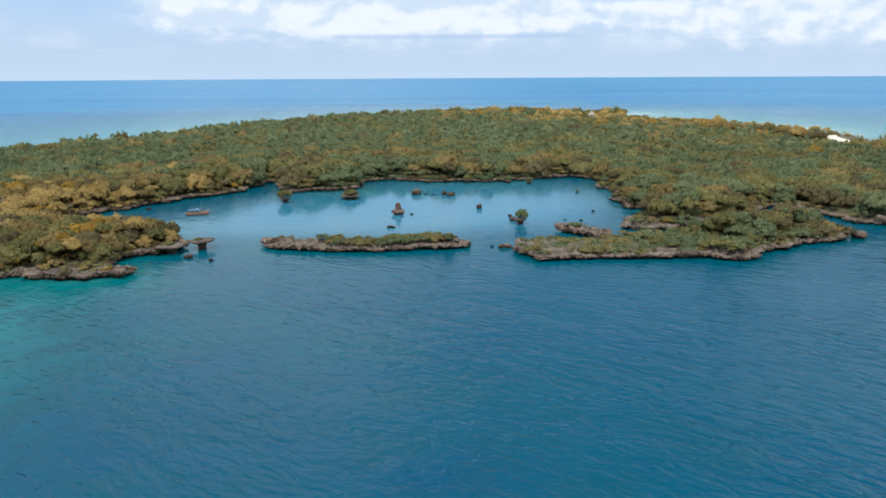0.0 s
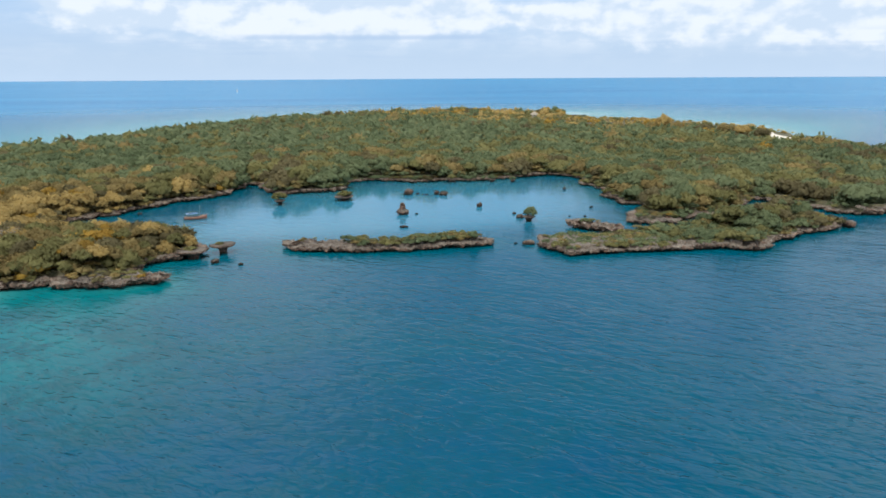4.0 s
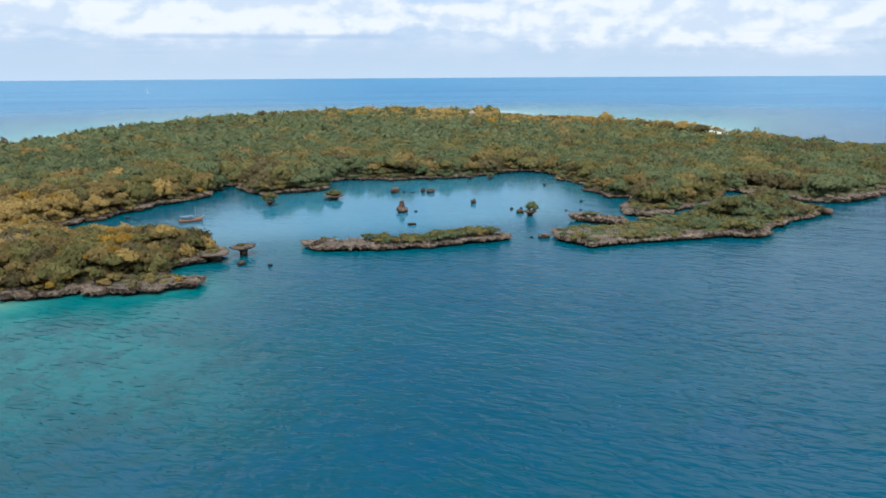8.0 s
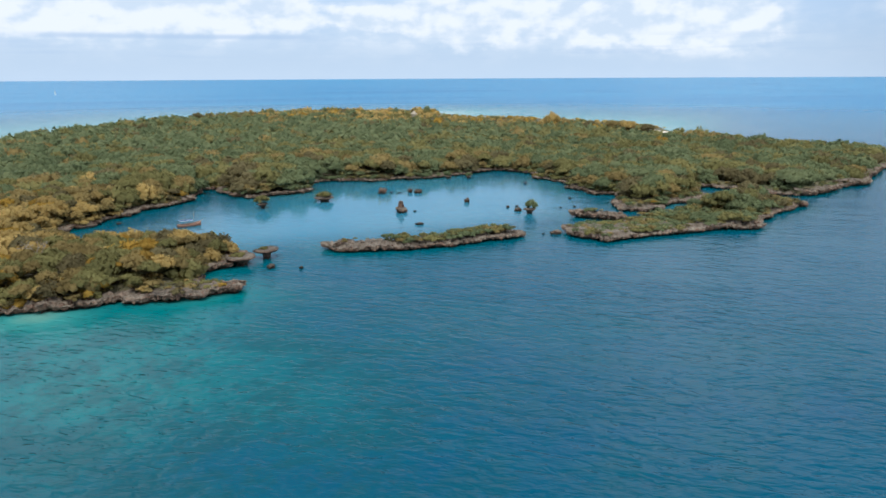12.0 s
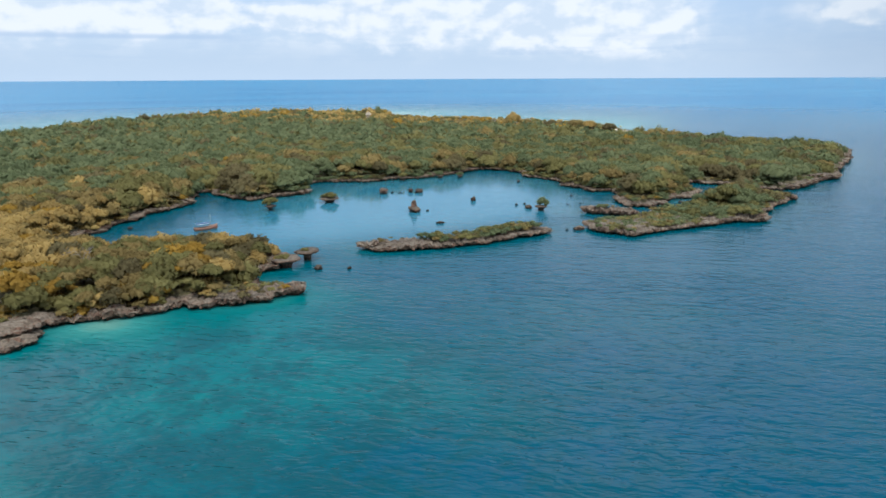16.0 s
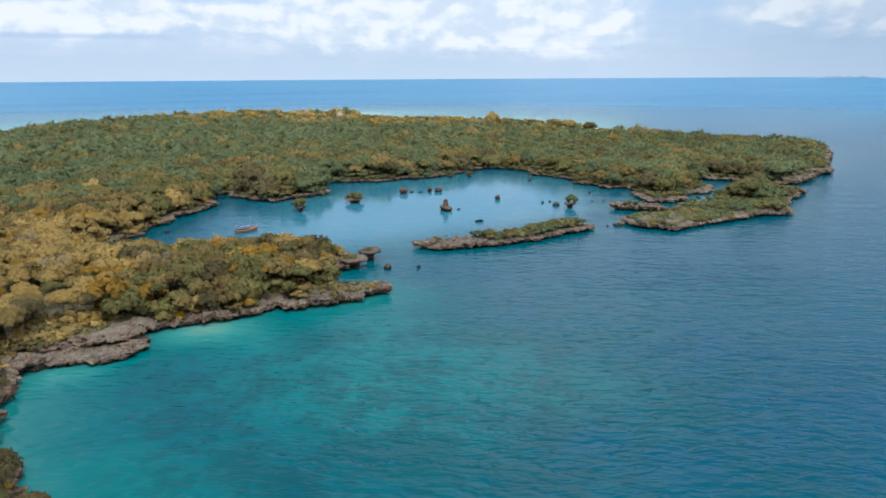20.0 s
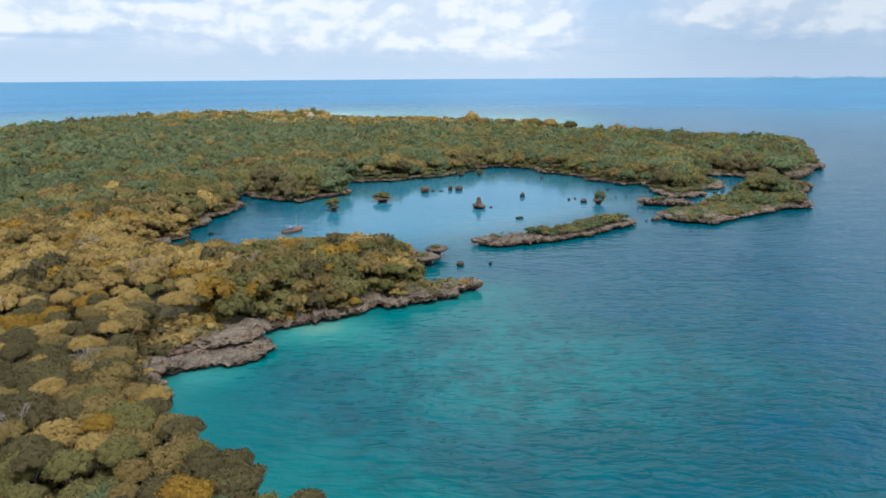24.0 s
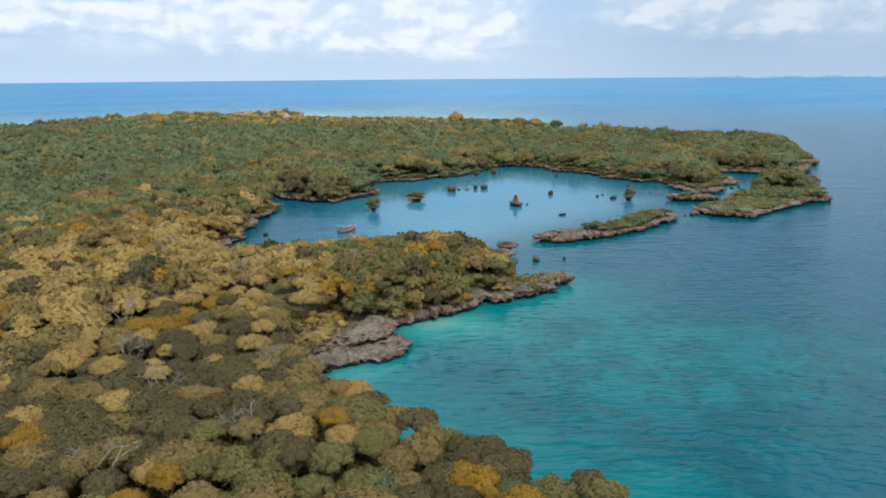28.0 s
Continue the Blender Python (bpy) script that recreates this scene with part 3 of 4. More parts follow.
def crown(rng, shape, count, leaves, leaf_size, spread=0.30, flat=0.62):
    """An uneven crown of many rounded boughs under loose sprays of leaves; about unit radius, base near z = 0. Vertices, faces, normals."""
    i = np.arange(count)
    rho = 0.74 * np.sqrt((i + 0.15) / count)
    ang = 2.4 * i + rng.uniform(-0.5, 0.5, count) + rng.uniform(0, 6)
    long = rng.uniform(0.85, 1.2)
    mid = np.stack([rho * np.cos(ang) * long, rho * np.sin(ang) / long, 0.50 * (1 - rho ** 2) + rng.uniform(-0.12, 0.12, count)], -1)
    size = rng.uniform(0.7, 1.3, count) * (0.13 + 0.56 / math.sqrt(count)) * (1 + spread - 0.3)
    tall = rng.uniform(0.62, 0.9, count)
    squash = np.stack([size, size, size * tall], -1)
    lift = np.array([1.0, 1.0, 1.6 * flat])

    def buried(p, own, depth):
        """Which points lie inside another bough."""
        far = np.linalg.norm((p[:, None, :] - mid[None]) / squash[None], axis=2)
        far[np.arange(len(p)), own] = 9.0
        return (far < depth).any(1)

    d, f = shape
    vs, fs, ns, n = [], [], [], 0
    for k in range(count):
        lump_ = 1 + 0.16 * fuzz(d, 2.2, k + size[0] * 9)
        v = mid[k] + d * squash[k] * (0.82 * lump_)[:, None]
        inside = buried(v, np.full(len(v), k), 0.78) | (v[:, 2] < -0.30)
        g = f[~inside[f].all(1)]
        if len(g) == 0:
            continue
        used, g = np.unique(g, return_inverse=True)
        vs.append(v[used])
        ns.append(d[used] * 0.8 + v[used] * 0.35)
        fs.append(g.reshape(-1, 3) + n)
        n += len(used)
    if leaves:
        m = int(leaves * 1.7)
        own = rng.choice(count, m, p=size ** 2 / (size ** 2).sum())
        u = rng.standard_normal((m, 3))
        u[:, 2] = np.abs(u[:, 2]) - 0.30
        u /= np.linalg.norm(u, axis=1)[:, None]
        p0 = mid[own] + u * squash[own] * (0.78 + 0.58 * rng.uniform(0, 1, (m, 1)) ** 1.7)
        keep = np.nonzero(~buried(p0, own, 0.88))[0][:leaves]
        u, p0 = u[keep], p0[keep]
        m = len(keep)
        out = 0.75 * u + 0.45 * p0 + np.array([0, 0, 0.12])
        w = rng.standard_normal((m, 3)) * 0.50 + u
        w /= np.linalg.norm(w, axis=1)[:, None]
        a = np.cross(w, rng.standard_normal((m, 3)))
        a /= np.linalg.norm(a, axis=1)[:, None]
        b2 = np.cross(w, a)
        s = leaf_size * rng.uniform(0.55, 1.5, (m, 1))
        tri = np.stack([p0 + a * s * 1.15, p0 - a * s * 0.6 + b2 * s * 0.8, p0 - a * s * 0.5 - b2 * s * 0.75], 1)
        vs.append(tri.reshape(-1, 3))
        ns.append(np.repeat(out + 0.20 * rng.standard_normal((m, 3)), 3, 0))
        fs.append(n + np.arange(3 * m).reshape(-1, 3))
    v, f, nn = np.vstack(vs) * lift, np.vstack(fs), np.vstack(ns)
    v[:, 2] += 0.12
    return v, f, nn / np.linalg.norm(nn, axis=1)[:, None]


def stick(p, q, r0, r1, sides=6):
    """A tapered limb between two points."""
    p, q = np.array(p, float), np.array(q, float)
    w = (q - p) / np.linalg.norm(q - p)
    a = np.cross(w, (0.3, 0.9, 0.2))
    a /= np.linalg.norm(a)
    b = np.cross(w, a)
    t = np.linspace(0, 2 * np.pi, sides, endpoint=False)[:, None]
    ring = np.cos(t) * a + np.sin(t) * b
    v = np.vstack([p + ring * r0, q + ring * r1])
    i = np.arange(sides)
    j = (i + 1) % sides
    f = np.vstack([np.stack([i, j, sides + j], -1), np.stack([i, sides + j, sides + i], -1)])
    return v, f


def gather(pieces):
    vs, fs, n = [], [], 0
    for v, f in pieces:
        vs.append(v)
        fs.append(f + n)
        n += len(v)
    return np.vstack(vs), np.vstack(fs)


def tree_limbs(rng, high, wide):
    """A bole and its five limbs, each forked once."""
    bole = stick((0, 0, -0.6), (0.1, 0.05, high * 0.45), 0.17, 0.12)
    limbs = []
    for k in range(5):
        a = 2 * np.pi * k / 5 + rng.uniform(-0.4, 0.4)
        e = (math.cos(a) * wide * 0.5, math.sin(a) * wide * 0.5, high * rng.uniform(0.75, 0.95))
        m = (e[0] * 0.35, e[1] * 0.35, high * 0.62)
        side = (e[0] * 0.6 - e[1] * 0.35, e[1] * 0.6 + e[0] * 0.35, high * 0.82)
        limbs.append(gather([stick((0.1, 0.05, high * 0.42), m, 0.10, 0.07), stick(m, e, 0.07, 0.025), stick(m, side, 0.05, 0.02)]))
    return bole, limbs


def trunk_mesh(rng, high, wide):
    bole, limbs = tree_limbs(rng, high, wide)
    return gather([bole] + limbs)


def species(p, rng):
    """Which leaf colour grows where, sunlit and cloud-shaded ground put into the mix: 0 green, 1 olive, 2 brown, 3
    gold, 4 grey, 5 straw.
    """
    n = len(p)
    p3 = np.c_[p, np.zeros(n)]
    dry = np.exp(-((p[:, 0] + 132) / 70) ** 2 - ((p[:, 1] - 64) / 52) ** 2)        # the neck west of the lagoon: dry leaves, paled further as if sunlit
    front = np.clip((-145 - p[:, 0]) / 25, 0, 1) * np.clip((60 - p[:, 1]) / 40, 0, 1)  # the near slope above the bay, darker leaves in place of cloud shadow
    head = np.clip((p[:, 0] + 150) / 20, 0, 1) * np.clip((-66 - p[:, 0]) / 10, 0, 1) * np.clip((45 - p[:, 1]) / 30, 0, 1)
    rim = np.clip((p[:, 0] - 330) / 160, 0, 1)                                       # the far dry edge, sunlight on it put into paler leaves
    dry = np.minimum(1.0, 1.6 * dry) * (1 - 0.7 * head)
    shore = np.exp(-((np.hypot(p[:, 0] - 10, p[:, 1] - 5) - 105) / 42) ** 2) * (p[:, 0] > -75)
    east = np.clip((p[:, 0] - 40) / 40, 0, 1) * np.clip((20 - p[:, 1]) / 40, 0, 1)
    score = 0.8 * fuzz(p3, 0.045, 3.0) + 0.5 * fuzz(p3, 0.12, 4.0) + 0.45 * rng.standard_normal(n)
    u = np.argsort(np.argsort(score)) / max(n, 1)
    gold = 0.003 + 0.14 * dry + 0.15 * rim + 0.06 * front + 0.09 * head
    grey = 0.03 + 0.06 * dry + 0.07 * east + 0.10 * shore + 0.46 * front + 0.08 * head
    brown = 0.03 + 0.75 * dry + 0.42 * rim + 0.14 * front + 0.16 * head + 0.14 * shore
    olive = 0.32 - 0.12 * front + 0.36 * head
    olive = olive - 0.16 * np.clip((p[:, 1] - 110) / 60, 0, 1) * (1 - rim) * (1 - dry)
    edges = np.cumsum(np.stack([gold, grey, brown, olive], -1), 1)
    k = (u[:, None] > edges).sum(1)
    # golden trees stand in small groups
    lone = rng.uniform(0, 1, n)
    base = np.array([2, 4, 2, 1, 0])[k]
    base = np.where((base == 2) & (rng.uniform(0, 1, n) < np.maximum(0.85 * np.maximum(dry, 1.1 * rim), 0.22 * head)), 5, base)
    return np.where(lone < 2.2 * gold * (fuzz(p3, 0.10, 6.0) > 0.12), 3, base)


def scatter(poly, cell, inset, rng, keep):
    pts = np.array(poly)
    lo, hi = pts.min(0), pts.max(0)
    gx, gy = np.meshgrid(np.arange(lo[0], hi[0], cell), np.arange(lo[1], hi[1], cell), indexing="ij")
    p = np.stack([gx.ravel(), gy.ravel()], -1) + rng.uniform(-0.42, 0.42, (gx.size, 2)) * cell
    p = p[keep(p)]
    bare = (np.abs(p[:, 0] + 155) < 12) * 4.0 * (cell > 3)
    point = (9.0 * ((p[:, 0] > -127) & (p[:, 0] < -98) & (p[:, 1] < -12)) + 2.5 * ((p[:, 0] > -93) & (p[:, 0] < -70) & (p[:, 1] < 4))) * (cell > 3)
    point = point + 3.0 * ((p[:, 0] > 38) & (p[:, 0] < 60) & (p[:, 1] < -57)) * (cell > 3) + 2.0 * ((p[:, 0] > 38) & (p[:, 0] < 115) & (p[:, 1] < -55)) * (cell > 3) + 5.0 * ((p[:, 0] > 108) & (p[:, 1] < -85)) * (cell > 3)
    point = point + 34.0 * ((p[:, 0] > 372) & (p[:, 0] < 448) & (p[:, 1] < 75) & (p[:, 1] > -45) & (p[:, 0] - 416 + 1.45 * (p[:, 1] - 31) < 45))
    return p[signed(poly, p) < -inset - bare * (p[:, 1] < 30) - point]


def in_near(p):
    return (p[:, 0] > -226) & (p[:, 0] < -150) & (p[:, 1] > -42) & (p[:, 1] < 44)


def far_away(p):
    return (p[:, 0] + 180) * 0.62 + (p[:, 1] + 130) * 0.78 > 420


def seen_land(p):
    return ~((p[:, 0] < -255) | ((p[:, 1] > 150) & (p[:, 0] < -130)))


def stand(name, poly, cell, inset, templates, radius, tall, keep, label, seed, ground=3.0):
    """A joined stand of many trees: real crowns, merged into one mesh."""
    rng = np.random.default_rng(seed)
    p = scatter(poly, cell, inset, rng, keep)
    kind = species(p, rng)
    pick = rng.integers(0, len(templates), len(p))
    size = radius * rng.choice([0.62, 0.8, 1.0, 1.3, 1.65], len(p)) * rng.uniform(0.9, 1.1, len(p))
    rimland = np.clip((p[:, 0] - 385) / 45, 0, 1) * np.clip((365 - p[:, 1]) / 40, 0, 1)
    size = size * (1 - 0.55 * rimland)
    high = tall * np.where(p[:, 0] < -60, rng.uniform(0.74, 1.20, len(p)), rng.uniform(0.74, 1.24, len(p))) + 0.9 * fuzz(np.c_[p, 0 * size], 0.045, 5.0)
    high *= 1 - 0.38 * np.clip((p[:, 0] - 60) / 120, 0, 1) * np.clip((140 - p[:, 1]) / 120, 0, 1) - 0.10 * np.clip((p[:, 1] - 150) / 100, 0, 1) - 0.22 * np.clip((p[:, 0] - 220) / 120, 0, 1)
    high = high + 0.25 * (size - radius) - 3.0 * np.clip((10 + signed(poly, p)) / 8, 0, 1) * (tall > 3)
    high = high - (tall > 3) * (2.4 * np.clip((p[:, 0] - 290) / 60, 0, 1) + 3.0 * rimland + 2.0 * np.exp(-((p[:, 0] + 92) / 20) ** 2 - ((p[:, 1] - 24) / 22) ** 2))
    high = np.maximum(high, 0.55 * size)
    turn = rng.uniform(0, 2 * np.pi, len(p))
    hue = rng.uniform(0, 1, len(p))
    vs, fs, ns, ix, ti, n = [], [], [], [], [], 0
    for i in range(len(p)):
        v, f, nn = templates[pick[i]]
        c, s = math.cos(turn[i]) * size[i], math.sin(turn[i]) * size[i]
        w = np.empty_like(v)
        w[:, 0] = v[:, 0] * c - v[:, 1] * s + p[i, 0]
        w[:, 1] = v[:, 0] * s + v[:, 1] * c + p[i, 1]
        w[:, 2] = v[:, 2] * size[i] * 1.05 + ground + high[i] - size[i] * 0.95
        vs.append(w)
        ns.append(np.stack([(nn[:, 0] * c - nn[:, 1] * s) / size[i], (nn[:, 0] * s + nn[:, 1] * c) / size[i], nn[:, 2]], -1))
        fs.append(f + n)
        ix.append(np.full(len(f), kind[i]))
        ti.append(np.full(len(v), hue[i]))
        n += len(v)
    me = mesh_of(name, np.vstack(vs), np.vstack(fs), LEAVES, True, np.concatenate(ix), np.concatenate(ti), normals=np.vstack(ns))
    return tagged(new(name, me), label, "forest", kind="stuff")


TREE_RNG = np.random.default_rng(5)
CLOSE = [crown(TREE_RNG, ICO1, 19, 450, 0.104, 0.30, 0.66) for _ in range(12)]
MID = [crown(TREE_RNG, ICO1, 18, 400, 0.098, 0.30, 0.66) for _ in range(10)]
MIDFAR = [crown(TREE_RNG, ICO1, 11, 190, 0.112) for _ in range(8)]
FAR = [crown(TREE_RNG, ICO1, 5, 34, 0.18) for _ in range(8)]
LOW = [crown(TREE_RNG, ICO1, 6, 110, 0.14, 0.34, 0.45) for _ in range(8)]


def close_by(p):
    return (p[:, 0] < -60) & (p[:, 1] < 125)


stand("near_forest", MAIN, 4.35, 1.0, CLOSE, 3.05, 5.4, lambda p: seen_land(p) & ~in_near(p) & close_by(p), "dense dry coastal forest, brown and olive crowns", 20)


def ring(p):
    return (p[:, 0] < 165) & (p[:, 1] < 165)


stand("forest", MAIN, 6.5, 2.2, MID, 4.9, 6.2, lambda p: seen_land(p) & ~close_by(p) & ring(p) & ~far_away(p), "dense coastal forest of green and olive crowns", 21)
stand("back_forest", MAIN, 6.9, 1.3, MIDFAR, 5.2, 5.8, lambda p: seen_land(p) & ~close_by(p) & ~ring(p) & ~far_away(p), "dense green forest towards the far shore", 23)
stand("far_forest", MAIN, 8.6, 3.0, FAR, 5.9, 5.0, lambda p: seen_land(p) & far_away(p), "dense far forest of green and yellowish crowns", 22)


stand("west_forest", MAIN, 7.0, 3.0, FAR, 5.2, 5.4, lambda p: ~seen_land(p), "dense brown and olive forest running on westwards", 24)


def near_trees():
    rng = np.random.default_rng(31)
    crowns = []
    for s in range(6):
        made = []
        for _ in range(3):
            v, f, nn = crown(rng, ICO1, 46, 5200, 0.042, 0.30, 0.64)
            made.append(mesh_of("crown", v, f, [LEAVES[s]], tint=np.full(len(v), rng.uniform(0.3, 0.8)), normals=nn))
        crowns.append(made)
    trunks = []
    for _ in range(3):
        bole, limbs = tree_limbs(rng, 5.0, 3.2)
        trunks.append((mesh_of("trunk", *bole, [BARK]), [mesh_of("limb", *q, [BARK]) for q in limbs]))
    words = ["green broadleaf tree with a rounded crown", "olive green broadleaf tree with a rounded crown", "dry brownish tree with a rounded crown",
             "golden yellow tree among the forest", "grey half-bare tree among the forest", "pale straw-coloured dry tree among the forest"]
    p = scatter(MAIN, 4.15, 1.4, rng, in_near)
    kind = species(p, rng)
    for i, (x, y) in enumerate(p):
        k = kind[i]
        size, high = 3.0 * rng.uniform(0.7, 1.35), 5.6 * rng.uniform(0.84, 1.12)
        root = tagged(new("tree"), words[k], "tree", "trees of the near forest")
        root.matrix_basis = pose(x, y, 3.0, 0, 0, rng.uniform(0, 360))
        bole, limbs = trunks[rng.integers(3)]
        t = new("trunk", bole)
        t.parent = root
        for q in limbs:
            new("limb", q).parent = t
        t.scale = (1, 1, high / 5.8)
        c = new("crown", crowns[k][rng.integers(3)])
        c.parent = root
        c.location = (0, 0, high - size * 0.95)
        c.scale = (size, size, size * 1.05)


near_trees()
stand("undergrowth", MAIN, 2.9, 2.2, LOW, 2.2, 1.7, in_near, "dense olive and brown undergrowth beneath the near trees", 49, 2.0)


def coast_band(p, lo, hi, level, seed):
    d = signed(MAIN, p)
    return (p[:, 0] > -215) & (p[:, 0] < 300) & (p[:, 1] < 125) & (d < hi) & (d > -lo) & (fuzz(np.c_[p, 0 * d], 0.15, seed) > level)


def rocky(p):
    """Stretches of bare ledge."""
    return ((p[:, 0] > 38) & (p[:, 0] < 56) & (p[:, 1] < -57)) | ((np.abs(p[:, 0] + 155) < 13) & (p[:, 1] < 30)) | ((p[:, 0] > 110) & (p[:, 1] < -85)) | ((p[:, 0] > -127) & (p[:, 0] < -99) & (p[:, 1] < -14)) | ((p[:, 0] > -93) & (p[:, 0] < -70) & (p[:, 1] < 4))


stand("coast_scrub", MAIN, 2.4, 0.6, LOW, 1.8, 1.5, lambda p: coast_band(p, 5.0, -0.6, -0.2, 3.0) & ~rocky(p), "bushes leaning over the edge of the coral shore", 40, 1.5)
stand("edge_scrub", MAIN, 3.3, 3.0, LOW, 2.7, 2.7, lambda p: coast_band(p, 13.0, -3.0, -0.7, 4.0) & ~(rocky(p) & (signed(MAIN, p) > -5.5)), "dense low undergrowth behind the coral shore", 46, 2.4)
stand("ledge_tufts", MAIN, 2.5, 0.8, LOW, 1.0, 0.6, lambda p: coast_band(p, 9.0, -0.8, -0.1, 5.0) & rocky(p), "sparse tufts on bare coral ledges", 47, 2.3)


def patchy(p, level, seed):
    return fuzz(np.c_[p, 0 * p[:, :1]], 0.2, seed) > level


stand("islet_scrub", ISLET, 1.7, 1.2, LOW, 1.5, 1.7, lambda p: patchy(p, -0.35, 8.0) & (p[:, 0] > -49) & (p[:, 0] < -17), "low grey-green scrub on the islet", 41, 1.95)
stand("islet_tufts", ISLET, 2.4, 1.6, LOW, 0.8, 0.5, lambda p: patchy(p, 0.1, 9.0), "sparse tufts on the bare coral of the islet", 43, 1.9)
stand("spit_scrub", SPIT, 1.9, 1.3, LOW, 1.35, 0.9, lambda p: patchy(p, -0.6, 6.0), "low grey-green scrub on the coral spit", 42, 2.0)
stand("spit_bushes", SPIT, 2.6, 1.8, LOW, 2.5, 2.6, lambda p: (p[:, 0] > 24) & patchy(p, -0.6, 5.0), "taller green bushes on the coral spit", 44, 2.0)
stand("spit_thicket", SPIT, 3.0, 1.6, MID, 2.9, 6.6, lambda p: (p[:, 0] > 44) & (p[:, 1] > -114 + 0.12 * (p[:, 0] - 46)), "thicket of tall green bushes along the channel side of the spit", 48, 2.0)
stand("slab_tufts", SLAB, 1.6, 1.8, LOW, 0.9, 0.6, lambda p: patchy(p, 0.0, 4.0), "sparse tufts on the coral slab", 45, 2.5)


# ---------------------------------------------------------------- rocks standing in the water


def lump(x, y, rx, ry, high, seed, waist=0.85, turn=0.0, peak=0.0, shape=ICO3):
    """A weathered coral rock, undercut at the waterline: vertices about its foot."""
    v, f = shape
    v = v.copy()
    rough = 1 + 0.26 * fuzz(v, 1.6, seed) + 0.20 * fuzz(v, 3.4, seed + 2) + 0.09 * fuzz(v, 8.0, seed + 4)
    v = v / (np.abs(v) ** 5).sum(1)[:, None] ** 0.11 * rough[:, None] * 0.92
    v[:, 2] = np.sign(v[:, 2]) * np.abs(v[:, 2]) ** 0.75
    z = (v[:, 2] + 0.9) / 1.9
    foot = waist + (1 - waist) * np.clip((z - 0.30) / 0.28, 0, 1)
    lift = 1 + peak * np.clip(0.5 - np.hypot(v[:, 0] - 0.3, v[:, 1]), 0, 1)
    w = np.stack([v[:, 0] * rx * foot, v[:, 1] * ry * foot, (z * (high + 0.8) - 0.8) * lift], -1)
    c, s_ = math.cos(radians(turn)), math.sin(radians(turn))
    return np.stack([w[:, 0] * c - w[:, 1] * s_ + x, w[:, 0] * s_ + w[:, 1] * c + y, w[:, 2]], -1), f


def rock(x, y, rx, ry, high, seed, label, waist=0.85, turn=0.0, peak=0.0, group=""):
    v, f = lump(0, 0, rx, ry, high, seed, waist, turn, peak)
    root = tagged(new("rock"), label, "rock", group)
    root.location = (x, y, 0)
    body = new("stone", mesh_of("stone", v, f, [ROCK_DARK if "dark" in label else ROCK_STEM]))
    body.parent = root
    return root


def bush_mesh(rng, mat, r, high, count=6, leaves=240):
    v, f, nn = crown(rng, ICO1, count + 6, leaves * 4, 0.085, 0.36, 0.50)
    return mesh_of("bush", v * np.array([r, r, high]), f, [mat], tint=np.full(len(v), 0.5), normals=nn)


def mushroom(x, y, cap, high, seed, label, bush=(0, 0, 1.5, 1.5), stem=0.35, mat=LEAF_OLIVE, long=1.0, turn=0.0):
    """A coral mushroom: narrow stem, broad cap, bush on top."""
    rng = np.random.default_rng(int(seed))
    root = tagged(new("mushroom_rock"), label, "rock", "mushroom rocks of the lagoon")
    root.matrix_basis = pose(x, y, 0, 0, 0, turn)
    v, f = ICO3
    v = v * (1 + 0.15 * fuzz(v, 2.0, seed) + 0.10 * fuzz(v, 4.6, seed + 1))[:, None]
    z = (v[:, 2] + 1) / 2
    r = np.interp(z, [0, 0.22, 0.52, 0.66, 0.74, 0.84, 0.95, 1.0], [stem * 1.2, stem, stem * 1.1, stem * 1.5, 0.88, 1.02, 0.98, 0.86])
    plan = v[:, :2] / np.maximum(np.hypot(v[:, 0], v[:, 1]), 0.25)[:, None] * np.minimum(1, np.hypot(v[:, 0], v[:, 1]) * 1.6)[:, None]
    ang = 1 + 0.18 * fuzz(np.c_[plan, 0 * z], 1.4, seed + 3)
    w = np.c_[plan * (r * ang)[:, None] * np.array([cap * long, cap]), np.minimum(z, 0.93) / 0.93 * (high + 1.0) - 1.0 + 0.12 * fuzz(v, 5.0, seed)]
    stone = new("stone", mesh_of("stone", w, f, [ROCK_STEM]))
    stone.parent = root
    bx, by, br, bh = bush
    b = new("bush", bush_mesh(rng, mat, br, bh))
    b.parent, b.location = root, (bx, by, high - 0.35)
    return root


mushroom(-21, 50.5, 2.3, 2.1, 51, "coral mushroom rock on a thin stem with a round bush", (0, 0, 3.1, 4.4), 0.34)
mushroom(4, 41, 3.8, 1.9, 52, "broad coral mushroom rock with low olive bushes", (0.4, 0.3, 3.7, 2.9), 0.40, long=1.15)
mushroom(22, -42, 2.3, 1.9, 53, "small coral mushroom rock with a leaning bush", (0.7, -0.5, 2.3, 4.2), 0.4, LEAF_GREEN)
mushroom(86, 33, 1.7, 1.5, 54, "small coral mushroom rock with a green bush", (0, 0, 2.1, 3.0), 0.5, LEAF_GREEN)
mushroom(92, 25, 1.5, 1.3, 55, "small coral mushroom rock with a green bush", (0, 0, 1.9, 2.6), 0.5, LEAF_GREEN)
mushroom(72, 46, 2.6, 1.8, 56, "coral mushroom rock close to the shore with olive bushes", (0, 0, 2.6, 2.8), 0.5)
mushroom(-77, -9, 3.2, 2.9, 57, "flat-topped coral mushroom rock off the headland", (-0.8, 0.5, 1.4, 1.2), 0.28, long=1.3, turn=20)
mushroom(-86, -9, 3.4, 2.6, 58, "flat coral ledge on an undercut stem, headland", (-0.8, 0.8, 1.9, 1.6), 0.34, long=1.25, turn=-15)

